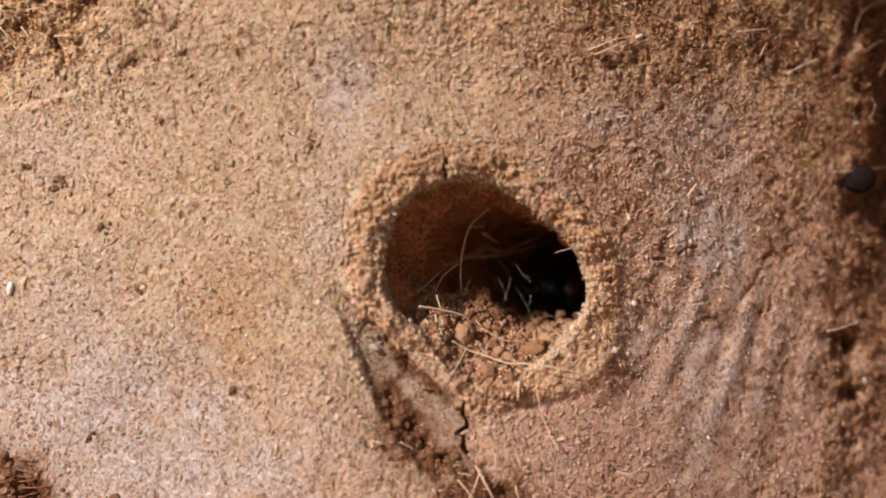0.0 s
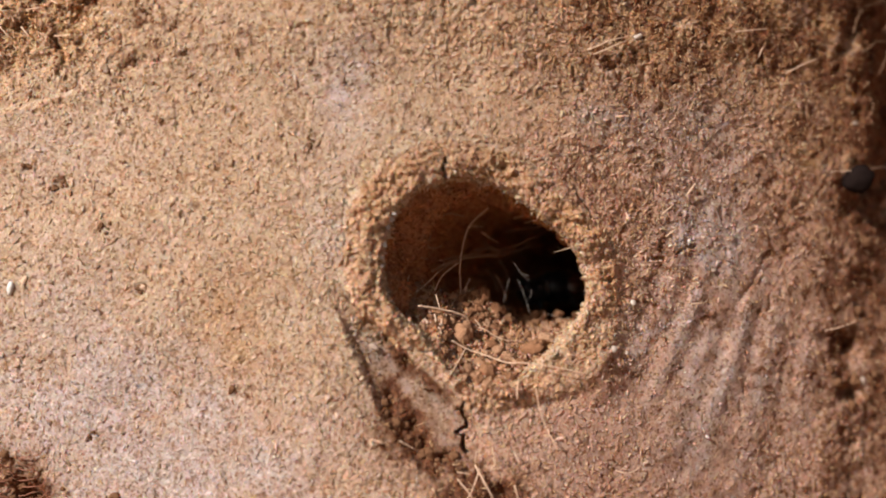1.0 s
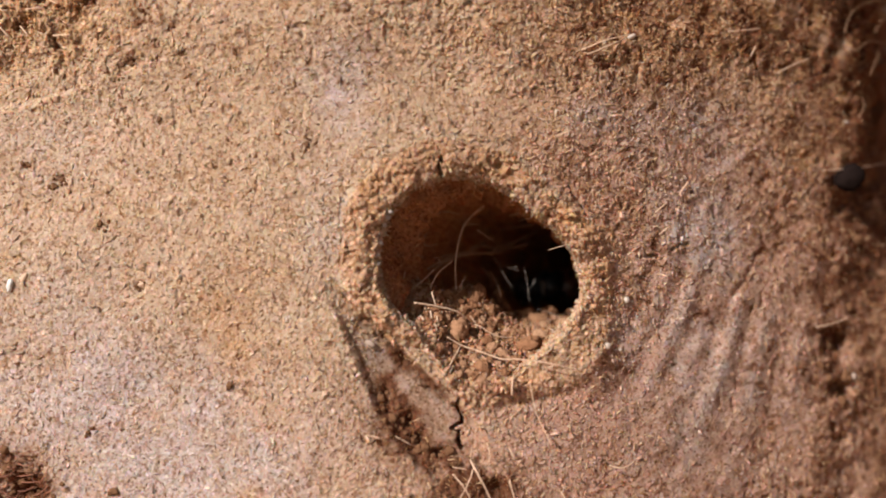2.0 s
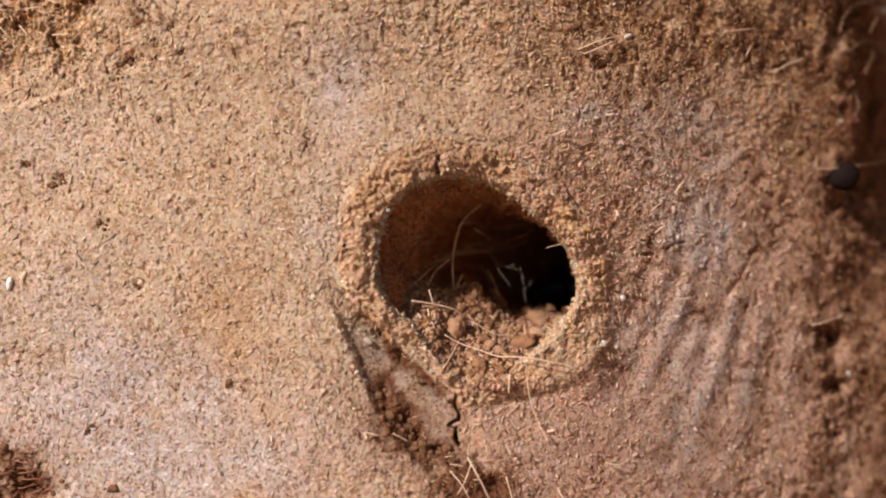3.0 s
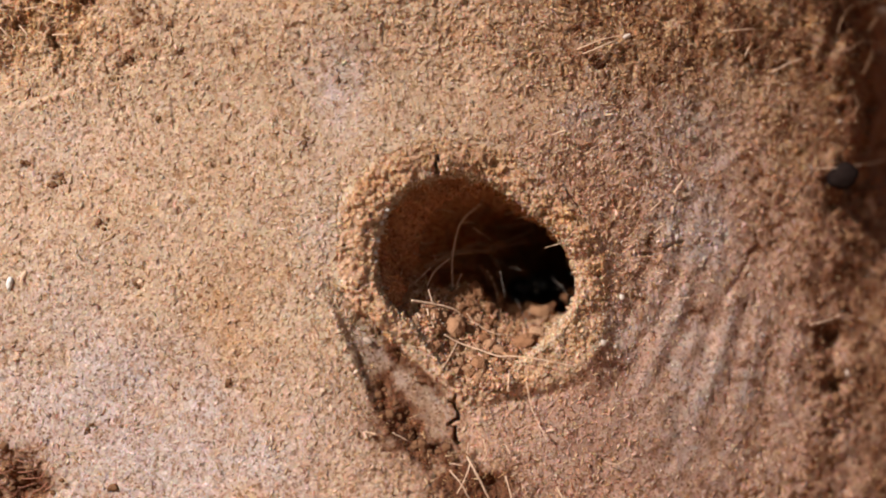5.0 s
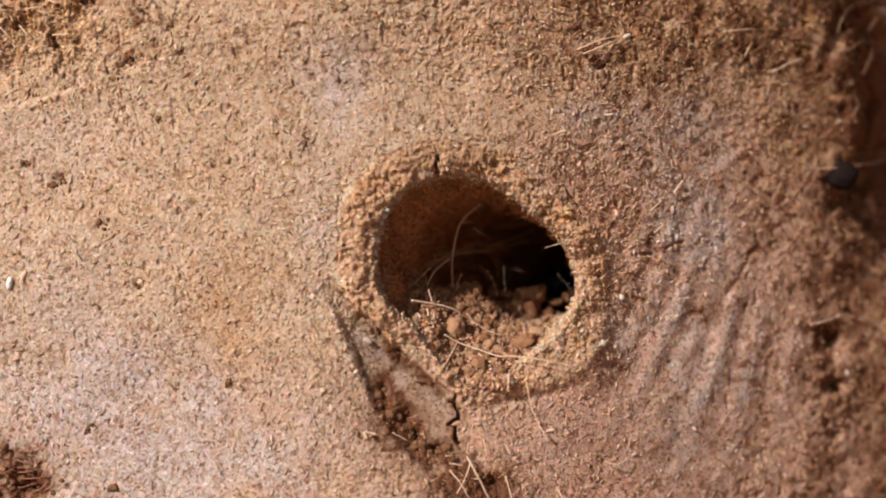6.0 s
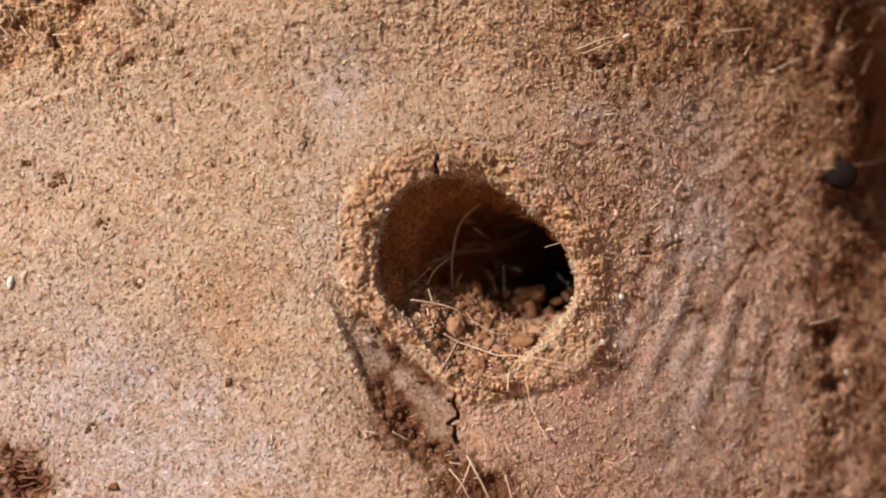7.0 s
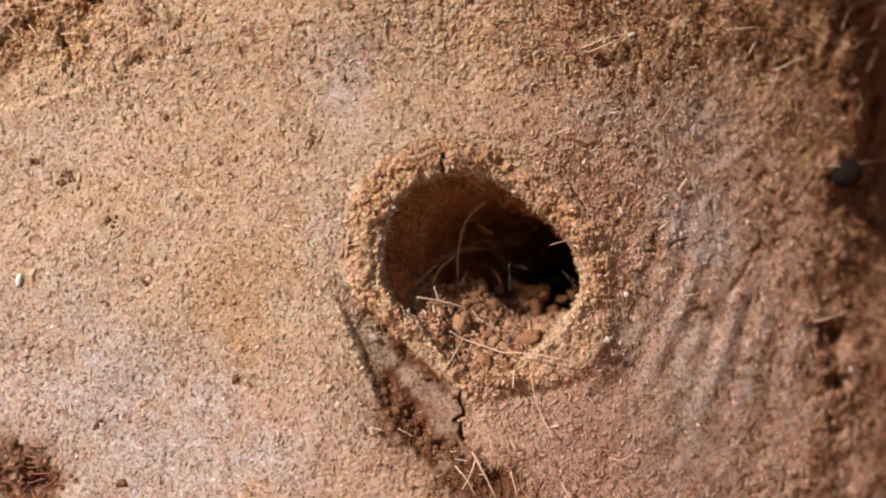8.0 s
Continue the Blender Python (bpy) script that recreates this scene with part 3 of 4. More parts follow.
def on_heap(a, b, lift=0.0):
    """The point of the heap at the grid point (a, b)."""
    d = 0.3
    while d < 9.6:
        p = spot(a, b, d)
        if p.z <= float(heap_top(np.array([p.x]), np.array([d]))[0]) + 0.05:
            break
        d += 0.1
    p = spot(a, b, d if d < 9.6 else 8.0)
    return Vector((p.x, p.y - lift * 0.6, p.z + lift * 0.6))


# ---- the ground at the bank's foot, out to the horizon ----
def ground_sheet():
    xs, ys = graded(600, 60, 400000, 400000, 1.3), graded(600, 15, 400000, 400000, 1.3)
    x, y = np.meshgrid(xs, ys)
    rise = step(45, 120, y)
    z = -430 + 842 * rise + 8 * wave(x, y, 240, 81) + 30 * wave(x, y, 3000, 82) * step(2000, 9000, np.hypot(x, y))
    ob = grid_object("ground", np.stack([x, y, z], -1).reshape(-1, 3), lattice_quads(len(ys), len(xs)),
                     {"dust": np.full(x.shape, 0.3), "humus_shade": np.full(x.shape, 0.25)}, SOIL)
    return tagged(ob, "bare dry earth below and above the bank", "ground", kind="structure")


ground_sheet()


# ---- loose things ----
def part(name, bm, material, parent=None, label=""):
    me = bpy.data.meshes.new(name)
    bm.to_mesh(me)
    bm.free()
    for poly in me.polygons:
        poly.use_smooth = True
    me.materials.append(material)
    ob = new(name, me)
    if parent:
        ob.parent = parent
    if label:
        ob["label"] = label
    return ob


def lump_mesh(seed, subdiv=3, knob=0.30, scale=(1, 1, 1)):
    """A knobbly soil crumb of radius about 1 mm."""
    bm = bmesh.new()
    bmesh.ops.create_icosphere(bm, subdivisions=subdiv, radius=1.0)
    off = Vector((seed * 3.7, seed * 1.3, seed * 2.9))
    for v in bm.verts:
        n = v.co.normalized()
        cell = noise.voronoi(n * 1.9 + off)[0]
        r = 0.8 + knob * noise.noise(n * 1.3 + off) + knob * 0.5 * noise.noise(n * 2.9 + off) + knob * 0.35 * noise.noise(n * 6.5 + off) + knob * 0.5 * (cell[1] - cell[0])
        v.co = Vector((n.x * scale[0], n.y * scale[1], n.z * scale[2])) * r * MM
    return bm


def mesh_of(name, bm, material):
    me = bpy.data.meshes.new(name)
    bm.to_mesh(me)
    bm.free()
    for poly in me.polygons:
        poly.use_smooth = True
    me.materials.append(material)
    return me


CRUMB_SHAPES = [mesh_of("soil_crumb", lump_mesh(s, 3, 0.66, sc), CRUMB)
                for s, sc in ((1, (1, 1, 1)), (2, (1.15, 0.9, 0.85)), (3, (0.9, 1.0, 1.1)), (4, (1.2, 1, 0.75)), (5, (1, 0.85, 1)), (6, (0.85, 1.1, 1.15)))]
FRESH_SHADED_SHAPES = [mesh_of("soil_crumb", lump_mesh(s, 3, 0.66, sc), FRESH_SHADED_CRUMB)
                for s, sc in ((21, (1, 1, 1)), (22, (1.15, 0.9, 0.85)), (23, (0.9, 1.0, 1.1)), (24, (1.2, 1, 0.75)), (25, (1, 0.85, 1)), (26, (0.85, 1.1, 1.15)), (14, (1.75, 1.0, 0.85)))]
rng = random.Random(7)


def turn_by(r=rng):
    return Euler((r.uniform(0, 6.28), r.uniform(0, 6.28), r.uniform(0, 6.28))).to_matrix().to_4x4()


def crumb(where, size, label="rounded orange-brown soil crumb on the loose heap", shape=None, turn=None):
    ob = new("soil_crumb", CRUMB_SHAPES[rng.randrange(6) if shape is None else shape])
    t = turn_by() if turn is None else turn
    ob.matrix_world = Matrix.Translation(where * MM) @ t @ Matrix.Diagonal((size, size, size, 1))
    return tagged(ob, label, "soil crumb", "crumbs in the burrow mouth")


# smooth rounded crumbs, egg-shaped or flattened
EGGS = [mesh_of("soil_crumb", lump_mesh(s, 3, 0.42, sc), CRUMB) for s, sc in ((11, (1.0, 0.95, 1.22)), (12, (1.35, 1.0, 0.85)), (13, (1.1, 1.0, 1.0)), (14, (1.75, 1.0, 0.85)))]


def egg(a, b, size, shape, roll, lift=0.10):
    ob = new("soil_crumb", EGGS[shape])
    ob.matrix_world = Matrix.Translation(on_heap(a, b, lift) * MM) @ pose(0, 0, 0, 0, roll, 0) @ Matrix.Diagonal((size, size, size, 1))
    return tagged(ob, "smooth egg-shaped crumb of soil on the loose heap", "soil crumb", "crumbs in the burrow mouth")


for a, b, size, shape, roll in ((806, 584, 0.74, 0, 12), (926, 608, 0.66, 1, -28), (855, 602, 0.44, 2, 0), (866, 614, 0.42, 0, 40), (884, 622, 0.42, 1, 20), (847, 648, 0.50, 2, 30),
                                (842, 516, 0.52, 0, -10), (786, 519, 0.34, 2, 0), (952, 590, 0.46, 1, 15), (905, 632, 0.36, 1, -10)):
    egg(a, b, size, shape, roll)
# knobbly crumbs that lie still
for a, b, s in ((826, 655, 0.34), (846, 672, 0.36), (868, 680, 0.30), (806, 662, 0.32), (886, 656, 0.34), (830, 684, 0.26), (836, 632, 0.36), (792, 640, 0.34), (775, 585, 0.34), (755, 570, 0.30),
                (902, 588, 0.30), (918, 587, 0.24), (898, 566, 0.24), (984, 570, 0.36), (812, 645, 0.32), (760, 640, 0.28), (784, 560, 0.34), (862, 575, 0.34), (830, 560, 0.34), (740, 600, 0.26), (800, 612, 0.30), (772, 612, 0.26), (845, 575, 0.26)):
    crumb(on_heap(a, b, 0.10), s)
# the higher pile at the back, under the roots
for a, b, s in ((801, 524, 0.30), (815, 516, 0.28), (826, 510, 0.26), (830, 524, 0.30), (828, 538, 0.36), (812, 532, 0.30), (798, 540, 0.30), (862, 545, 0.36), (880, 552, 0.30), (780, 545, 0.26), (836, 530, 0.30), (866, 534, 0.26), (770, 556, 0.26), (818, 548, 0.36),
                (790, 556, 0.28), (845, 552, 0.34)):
    crumb(on_heap(a, b, 0.05), s, "brown soil crumb on the pile under the roots").data = FRESH_SHADED_SHAPES[int(a) % 6]
# small crumbs between them
for _ in range(200):
    a, b = rng.uniform(690, 1000), rng.uniform(535, 690)
    if math.hypot((a - 840) / 155, (b - 602) / 92) > 1 or b > 568 + (a - 715) * 1.2 or b > 672 - 0.25 * (a - 820):
        continue
    crumb(on_heap(a, b, 0.05), rng.uniform(0.12, 0.34), "small tan soil crumb on the loose heap")


def tube(points, radii, sides=7, wobble=0.15, seed=1):
    """A thin tapering stem through the points (mm)."""
    pts = [Vector(p) for p in points]
    dense, thick = [], []
    n = len(pts)
    for i in range(n - 1):
        p0, p1, p2, p3 = pts[max(i - 1, 0)], pts[i], pts[i + 1], pts[min(i + 2, n - 1)]
        for k in range(6):
            t = k / 6
            dense.append(0.5 * (2 * p1 + (p2 - p0) * t + (2 * p0 - 5 * p1 + 4 * p2 - p3) * t * t + (3 * p1 - p0 - 3 * p2 + p3) * t ** 3))
            thick.append(radii[0] + (radii[1] - radii[0]) * (i + t) / (n - 1))
    dense.append(pts[-1])
    thick.append(radii[1])
    r = random.Random(seed)
    bm = bmesh.new()
    rings = []
    for i, p in enumerate(dense):
        way = (dense[min(i + 1, len(dense) - 1)] - dense[max(i - 1, 0)]).normalized()
        side = way.cross(Vector((0.31, 0.83, 0.47))).normalized()
        up = way.cross(side)
        w = thick[i] * (1 + r.uniform(-wobble, wobble))
        jit = Vector((r.uniform(-1, 1), r.uniform(-1, 1), r.uniform(-1, 1))) * thick[i] * 0.25
        rings.append([bm.verts.new((p + jit + (side * math.cos(u) + up * math.sin(u)) * w) * MM) for u in (6.2832 * k / sides for k in range(sides))])
    for lo, hi in zip(rings, rings[1:]):
        for k in range(sides):
            bm.faces.new((lo[k], lo[(k + 1) % sides], hi[(k + 1) % sides], hi[k]))
    bm.faces.new(rings[0][::-1])
    bm.faces.new(rings[-1])
    return bm


def rootlet(name, stems, material, label, category, group="", slim=0.75):
    """A stem with its side branches, as one mesh; stems are (points, start radius, end radius)."""
    whole = bmesh.new()
    for i, (pts, r0, r1) in enumerate(stems):
        bm = tube(pts, (r0 * slim, r1 * slim), seed=i + len(pts))
        me = bpy.data.meshes.new("stem")
        bm.to_mesh(me)
        bm.free()
        whole.from_mesh(me)
        bpy.data.meshes.remove(me)
    ob = part(name, whole, material)
    return tagged(ob, label, category, group)


def inside(*rows):
    return [spot(a, b, d) for a, b, d in rows]


def over(lift, *rows):
    return [on_face(a, b, lift + 0.25 * (i % 2)) for i, (a, b) in enumerate(rows)]


def heaped(lift, *rows):
    return [on_heap(a, b, lift) for a, b in rows]


HANG = "roots in the burrow"
rootlet("root", [(inside((850, 362, 6.4), (818, 391, 5.8), (805, 429, 5.4), (800, 468, 5.4), (801, 512, 5.6), (794, 545, 5.8)), 0.062, 0.05),
                 (inside((818, 484, 5.2), (803, 515, 5.5), (795, 542, 5.7)), 0.04, 0.045),
                 (inside((812, 396, 5.7), (828, 394, 5.6), (842, 395, 5.8)), 0.035, 0.02)], PALE_ROOT, "thin brown root hanging down in the burrow", "root", HANG, 0.57)
rootlet("root", [(inside((796, 458, 5.0), (768, 482, 4.4), (752, 518, 4.0)), 0.05, 0.04)], PALE_ROOT, "curved brown rootlet against the burrow wall", "root", HANG, 0.57)
rootlet("root", [(inside((762, 474, 5.0), (742, 494, 4.5), (724, 508, 4.0)), 0.05, 0.03)], PALE_ROOT, "short brown rootlet in the burrow", "root", HANG, 0.57)
rootlet("root", [(inside((752, 472, 6.4), (790, 454, 7.2), (830, 446, 8.0), (868, 444, 8.8)), 0.16, 0.12)], ROOT, "thick brown root arching over the burrow floor", "root", HANG, 0.57)
# strands starting past 8 mm get a darker root colour as painted shade
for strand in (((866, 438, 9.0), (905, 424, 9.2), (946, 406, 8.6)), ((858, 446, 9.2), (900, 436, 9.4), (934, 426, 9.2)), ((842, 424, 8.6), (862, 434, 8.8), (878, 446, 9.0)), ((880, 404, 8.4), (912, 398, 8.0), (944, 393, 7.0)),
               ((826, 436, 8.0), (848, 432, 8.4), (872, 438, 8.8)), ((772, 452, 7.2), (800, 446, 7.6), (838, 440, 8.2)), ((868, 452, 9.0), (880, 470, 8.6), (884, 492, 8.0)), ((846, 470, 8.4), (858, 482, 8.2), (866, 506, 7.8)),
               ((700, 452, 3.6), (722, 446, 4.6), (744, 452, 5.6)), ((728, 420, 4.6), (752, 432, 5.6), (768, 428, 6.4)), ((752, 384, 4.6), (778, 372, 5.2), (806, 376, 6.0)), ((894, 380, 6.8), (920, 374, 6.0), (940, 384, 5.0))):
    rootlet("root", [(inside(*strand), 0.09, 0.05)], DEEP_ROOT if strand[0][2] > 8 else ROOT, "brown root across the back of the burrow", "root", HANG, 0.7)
rootlet("root", [(inside((712, 478, 4.0), (708, 500, 3.4), (714, 522, 3.2)), 0.035, 0.03)], PALE_ROOT, "short brown rootlet in the burrow", "root", HANG, 0.57)
rootlet("root", [(inside((734, 487, 5.0), (736, 510, 4.4)), 0.03, 0.025)], PALE_ROOT, "short brown rootlet in the burrow", "root", HANG, 0.57)
rootlet("root", [(inside((690, 520, 2.0), (702, 540, 1.8), (714, 552, 2.0)), 0.035, 0.03)], PALE_ROOT, "short brown rootlet in the burrow", "root", HANG, 0.57)
rootlet("root", [(inside((862, 478, 7.2), (872, 496, 6.8), (881, 522, 6.4)), 0.035, 0.03)], PALE_ROOT, "short brown rootlet in the burrow", "root", HANG, 0.57)
rootlet("root", [(inside((764, 452, 6.0), (772, 456, 5.6), (770, 462, 5.4)), 0.03, 0.025)], PALE_ROOT, "short brown rootlet in the burrow", "root", HANG, 0.57)
rootlet("root", [(inside((912, 388, 6.0), (924, 385, 5.4), (936, 384, 4.6)), 0.03, 0.025)], PALE_ROOT, "short brown rootlet in the burrow", "root", HANG, 0.57)
rootlet("root", [(inside((798, 455, 6.8), (780, 462, 6.2), (758, 478, 5.4), (735, 500, 4.6)), 0.10, 0.05)], ROOT, "brown root leaning on the burrow wall", "root", HANG, 0.57)
rootlet("root", [(inside((838, 404, 7), (868, 424, 8)), 0.05, 0.03)], PALE_ROOT, "short brown rootlet in the burrow", "root", HANG, 0.57)
rootlet("root", [(inside((722, 436, 4.2), (740, 424, 5), (750, 410, 6)), 0.12, 0.05)], ROOT, "stubby root bulging from the burrow wall", "root", HANG, 0.57)
rootlet("root", [(inside((964, 439, 2.6), (977, 435, 2.0), (992, 431, 1.2)), 0.02, 0.028)], STRAW, "pale fibre sticking out of the rim", "fibre")
rootlet("straw", [(inside((728, 532, 1.5), (766, 538, 2.1), (803, 547, 2.6), (816, 558, 2.9)), 0.095, 0.05)], STRAW, "thick pale straw lying on the loose soil", "straw")
rootlet("straw", [(inside((822, 568, 3.0), (841, 572, 2.9), (860, 584, 3.0), (882, 592, 3.1), (906, 592, 3.6)), 0.055, 0.04),
                  (inside((826, 555, 3.0), (836, 568, 2.95)), 0.04, 0.035)], STRAW, "pale bent straw lying on the loose soil", "straw")
rootlet("straw", [(heaped(0.30, (758, 608), (777, 625)), 0.05, 0.05)], STRAW, "short pale straw on the loose soil", "straw")
rootlet("straw", [(heaped(0.25, (788, 530), (784, 541)), 0.05, 0.05)], STRAW, "short pale straw stub in the loose soil", "straw")
rootlet("straw", [(heaped(0.25, (868, 536), (885, 541), (896, 550)), 0.045, 0.04)], STRAW, "short curved straw on the soil pile", "straw")
rootlet("straw", [(inside((758, 512, 2.6), (766, 538, 2.3)), 0.05, 0.045)], STRAW, "short pale straw stub in the loose soil", "straw")
rootlet("straw", [(heaped(0.55, (786, 601), (810, 615), (842, 626)) + inside((880, 630, 0.9), (916, 631, 0.2)) + [on_face(965, 636, 0.75), on_face(1014, 647, 0.55)], 0.06, 0.045)],
        STRAW, "long thin straw across the burrow's lower lip", "straw")
rootlet("straw", [(heaped(0.55, (809, 616), (796, 640), (780, 667)), 0.05, 0.04)], STRAW, "short pale straw on the loose soil", "straw")
for top, foot in (((747, 547), (751, 558)), ((756, 551), (759, 565)), ((767, 555), (769, 571)), ((776, 551), (775, 566)), ((738, 559), (745, 566)), ((786, 560), (790, 573)), ((763, 574), (768, 585))):
    rootlet("straw", [(heaped(0.28, top, foot), 0.075, 0.06)], STRAW, "tiny pale splinter in the loose soil", "straw", "splinters in the loose soil")
FACE_STRAWS = [
    ([(931, 673), (936, 705), (946, 735), (967, 778)], 0.06, 0.03), ([(826, 806), (845, 840), (868, 886)], 0.07, 0.06), ([(834, 812), (822, 845), (808, 872)], 0.055, 0.04),
    ([(795, 818), (818, 820)], 0.045, 0.04), ([(795, 830), (815, 852), (832, 884)], 0.05, 0.045), ([(826, 800), (828, 780)], 0.04, 0.03), ([(894, 840), (906, 884)], 0.06, 0.05),
    ([(984, 860), (998, 886)], 0.05, 0.04), ([(1068, 815), (1090, 818), (1112, 808)], 0.05, 0.035), ([(1430, 574), (1460, 566), (1488, 556)], 0.06, 0.03),
    ([(1362, 130), (1390, 116), (1416, 105)], 0.06, 0.04), ([(1020, 90), (1060, 75), (1108, 62)], 0.06, 0.04), ([(1030, 98), (1070, 82), (1092, 72)], 0.05, 0.04),
    ([(695, 764), (722, 777)], 0.05, 0.04), ([(646, 762), (668, 766)], 0.04, 0.04), ([(1190, 342), (1205, 320)], 0.07, 0.05), ([(1148, 374), (1168, 356)], 0.05, 0.04),
    ([(975, 240), (1000, 232)], 0.05, 0.05), ([(893, 784), (902, 800)], 0.05, 0.04), ([(855, 775), (860, 800), (852, 815)], 0.04, 0.03), ([(485, 10), (488, 36)], 0.045, 0.04),
    ([(612, 40), (640, 66)], 0.04, 0.03), ([(600, 45), (612, 70)], 0.04, 0.03), ([(1276, 58), (1330, 54)], 0.05, 0.04), ([(1440, 300), (1500, 296), (1560, 286)], 0.045, 0.03),
    ([(1198, 528), (1218, 526)], 0.05, 0.04), ([(900, 660), (898, 692)], 0.06, 0.05),
    ([(39, 48), (54, 64)], 0.06, 0.04), ([(49, 18), (72, 17)], 0.05, 0.04), ([(97, 64), (128, 64)], 0.06, 0.05), ([(95, 122), (100, 138)], 0.05, 0.03), ([(90, 2), (105, 10)], 0.05, 0.04), ([(2, 48), (20, 66)], 0.05, 0.04),
    ([(1155, 412), (1172, 398)], 0.05, 0.04), ([(1316, 100), (1322, 84)], 0.05, 0.03),
]
for pts in ([(1476, 62), (1482, 36), (1504, 14), (1556, 2)], [(1498, 92), (1516, 78), (1548, 80)], [(1520, 134), (1530, 108), (1536, 92)], [(1474, -6), (1480, 10), (1488, 26)], [(1530, 60), (1540, 40), (1560, 30)],
            [(1500, 210), (1508, 190), (1504, 172)]):
    rootlet("root", [(over(0.7, *pts), 0.042, 0.024)], ROOT, "curled brown root in the shaded gully", "root", "roots in the gully")
for pts, r0, r1 in FACE_STRAWS:
    rootlet("straw", [(over(0.34, *pts), r0, r1)], STRAW, "thin dry straw lying on the earth bank", "straw", "straws on the bank")


# a mat of fine dark roots in the hollow corner
mat_rng = random.Random(31)
for _ in range(34):
    a, b = mat_rng.uniform(-15, 85), mat_rng.uniform(790, 885)
    if a > 30 + (b - 790) * 0.75:
        continue
    turn, far = radians(mat_rng.gauss(8, 28)), mat_rng.uniform(14, 42)
    pts = [(a + far * k * math.cos(turn) + mat_rng.uniform(-2, 2), b + far * k * math.sin(turn) + mat_rng.uniform(-3, 3)) for k in (0.0, 0.5, 1.0)]
    rootlet("root", [(over(0.12, *pts), 0.05, 0.03)], mat_rng.choice((RED_ROOT, DEEP_ROOT, RED_ROOT)), "fine reddish-brown root in the hollow corner", "root", "roots in the hollow corner")


def pebble(name, a, b, size, scale, material, label, turn=(0, 0, 0), sink=0.25):
    ob = new(name, mesh_of(name, lump_mesh(a + b, 3, 0.45 if name == "clod" else 0.14, scale), material))
    ob.matrix_world = Matrix.Translation(on_face(a, b, size * (0.45 - sink)) * MM) @ Euler([radians(t) for t in turn]).to_matrix().to_4x4() @ Matrix.Diagonal((size, size, size, 1))
    return tagged(ob, label, "soil clod" if name == "clod" else "pebble")


pebble("pebble", 1483, 314, 1.12, (1.1, 0.8, 0.9), SLATE, "smooth dark grey pebble stuck in the bank", (0, -30, 0), -0.35)
pebble("grit", 18, 501, 0.36, (0.6, 0.7, 1.35), WHITE_QUARTZ, "white chip of quartz on the bank", (0, 10, 0))
pebble("grit", 42, 488, 0.28, (0.6, 0.4, 1.4), STRAW, "tan flake of husk on the bank", (0, 30, 0))
pebble("grit", 1066, 607, 0.27, (1.1, 0.8, 0.9), QUARTZ, "white grain of quartz beside the rim")
pebble("grit", 1089, 613, 0.15, (1.0, 0.8, 1.1), QUARTZ, "small pale grain beside the rim")
pebble("grit", 1100, 527, 0.24, (0.9, 0.8, 1.0), QUARTZ, "white grain of quartz beside the rim")
for a, b, size, turn in ((680, 381, 0.20, 30), (675, 394, 0.17, 80), (686, 372, 0.13, 0), (669, 426, 0.14, 50), (664, 448, 0.13, 10), (665, 463, 0.12, 120)):
    ob = pebble("grit", a, b, size, (1.3, 0.8, 0.9), GREY_STONE, "pale grey grain on the burrow's rim", (0, turn, 0))
    ob.location.y += 0.2 * MM
    tagged(ob, group="pale grains on the rim")
pebble("grit", 652, 603, 0.30, (1.3, 0.7, 0.7), PALE_STONE, "pale grey grain in the trough", (0, 25, 0), -0.25)
pebble("grit", 1108, 65, 0.26, (1.5, 0.7, 0.7), QUARTZ, "white grain of quartz on the bank", (0, -20, 0))
pebble("grit", 1498, 662, 0.31, (0.7, 0.7, 1.1), PALE_STONE, "pale grain of quartz in the gully")
pebble("grit", 1485, 215, 0.2, (1.2, 0.7, 0.7), PALE_STONE, "pale grain of quartz in the gully")
pebble("grit", 1560, 18, 0.30, (1.2, 0.7, 0.9), PALE_STONE, "pale grain of quartz in the gully")
pebble("grit", 1240, 470, 0.20, (1.1, 0.7, 0.8), PALE_STONE, "pale grain on the dusty bank")
for a, b, r, turn in ((404, 677, 0.24, 20), (200, 863, 0.30, 75), (242, 500, 0.20, 50), (251, 507, 0.17, 10), (110, 316, 0.17, 40)):
    pebble("clod", a, b, r, (0.8, 0.8, 1.35), CLOD, "small dark brown clod stuck on the bank", (0, turn, 0))
pebble("clod", 250, 500, 0.30, (1.1, 0.8, 1.0), STRAW, "pale lump of soil on the bank", (0, 30, 0))
# little heaps of brown bits
bit_rng = random.Random(17)
for a, b, wide, count in ((46, 288, 6, 5), (106, 318, 8, 7), (92, 330, 7, 5), (228, 108, 11, 9), (299, 48, 7, 7), (247, 503, 6, 11), (182, 396, 8, 5), (18, 36, 8, 6), (34, 40, 7, 5), (21, 84, 8, 6), (171, 63, 7, 5), (103, 87, 6, 5), (97, 122, 6, 5),
                          (319, 94, 6, 4), (253, 23, 8, 5), (155, 762, 8, 6), (176, 395, 6, 4), (60, 12, 12, 7), (540, 245, 6, 4), (280, 210, 4, 3), (410, 90, 6, 4)):
    for _ in range(count):
        ob = pebble("clod", a + bit_rng.gauss(0, wide * 0.6), b + bit_rng.gauss(0, wide * 0.6), bit_rng.uniform(0.06, 0.14), (bit_rng.uniform(0.8, 1.6), 0.8, bit_rng.uniform(0.8, 1.4)), CLOD, "tiny brown bit of soil on the bank", (0, bit_rng.uniform(0, 180), 0), 0.1)
        tagged(ob, group="brown bits on the bank")


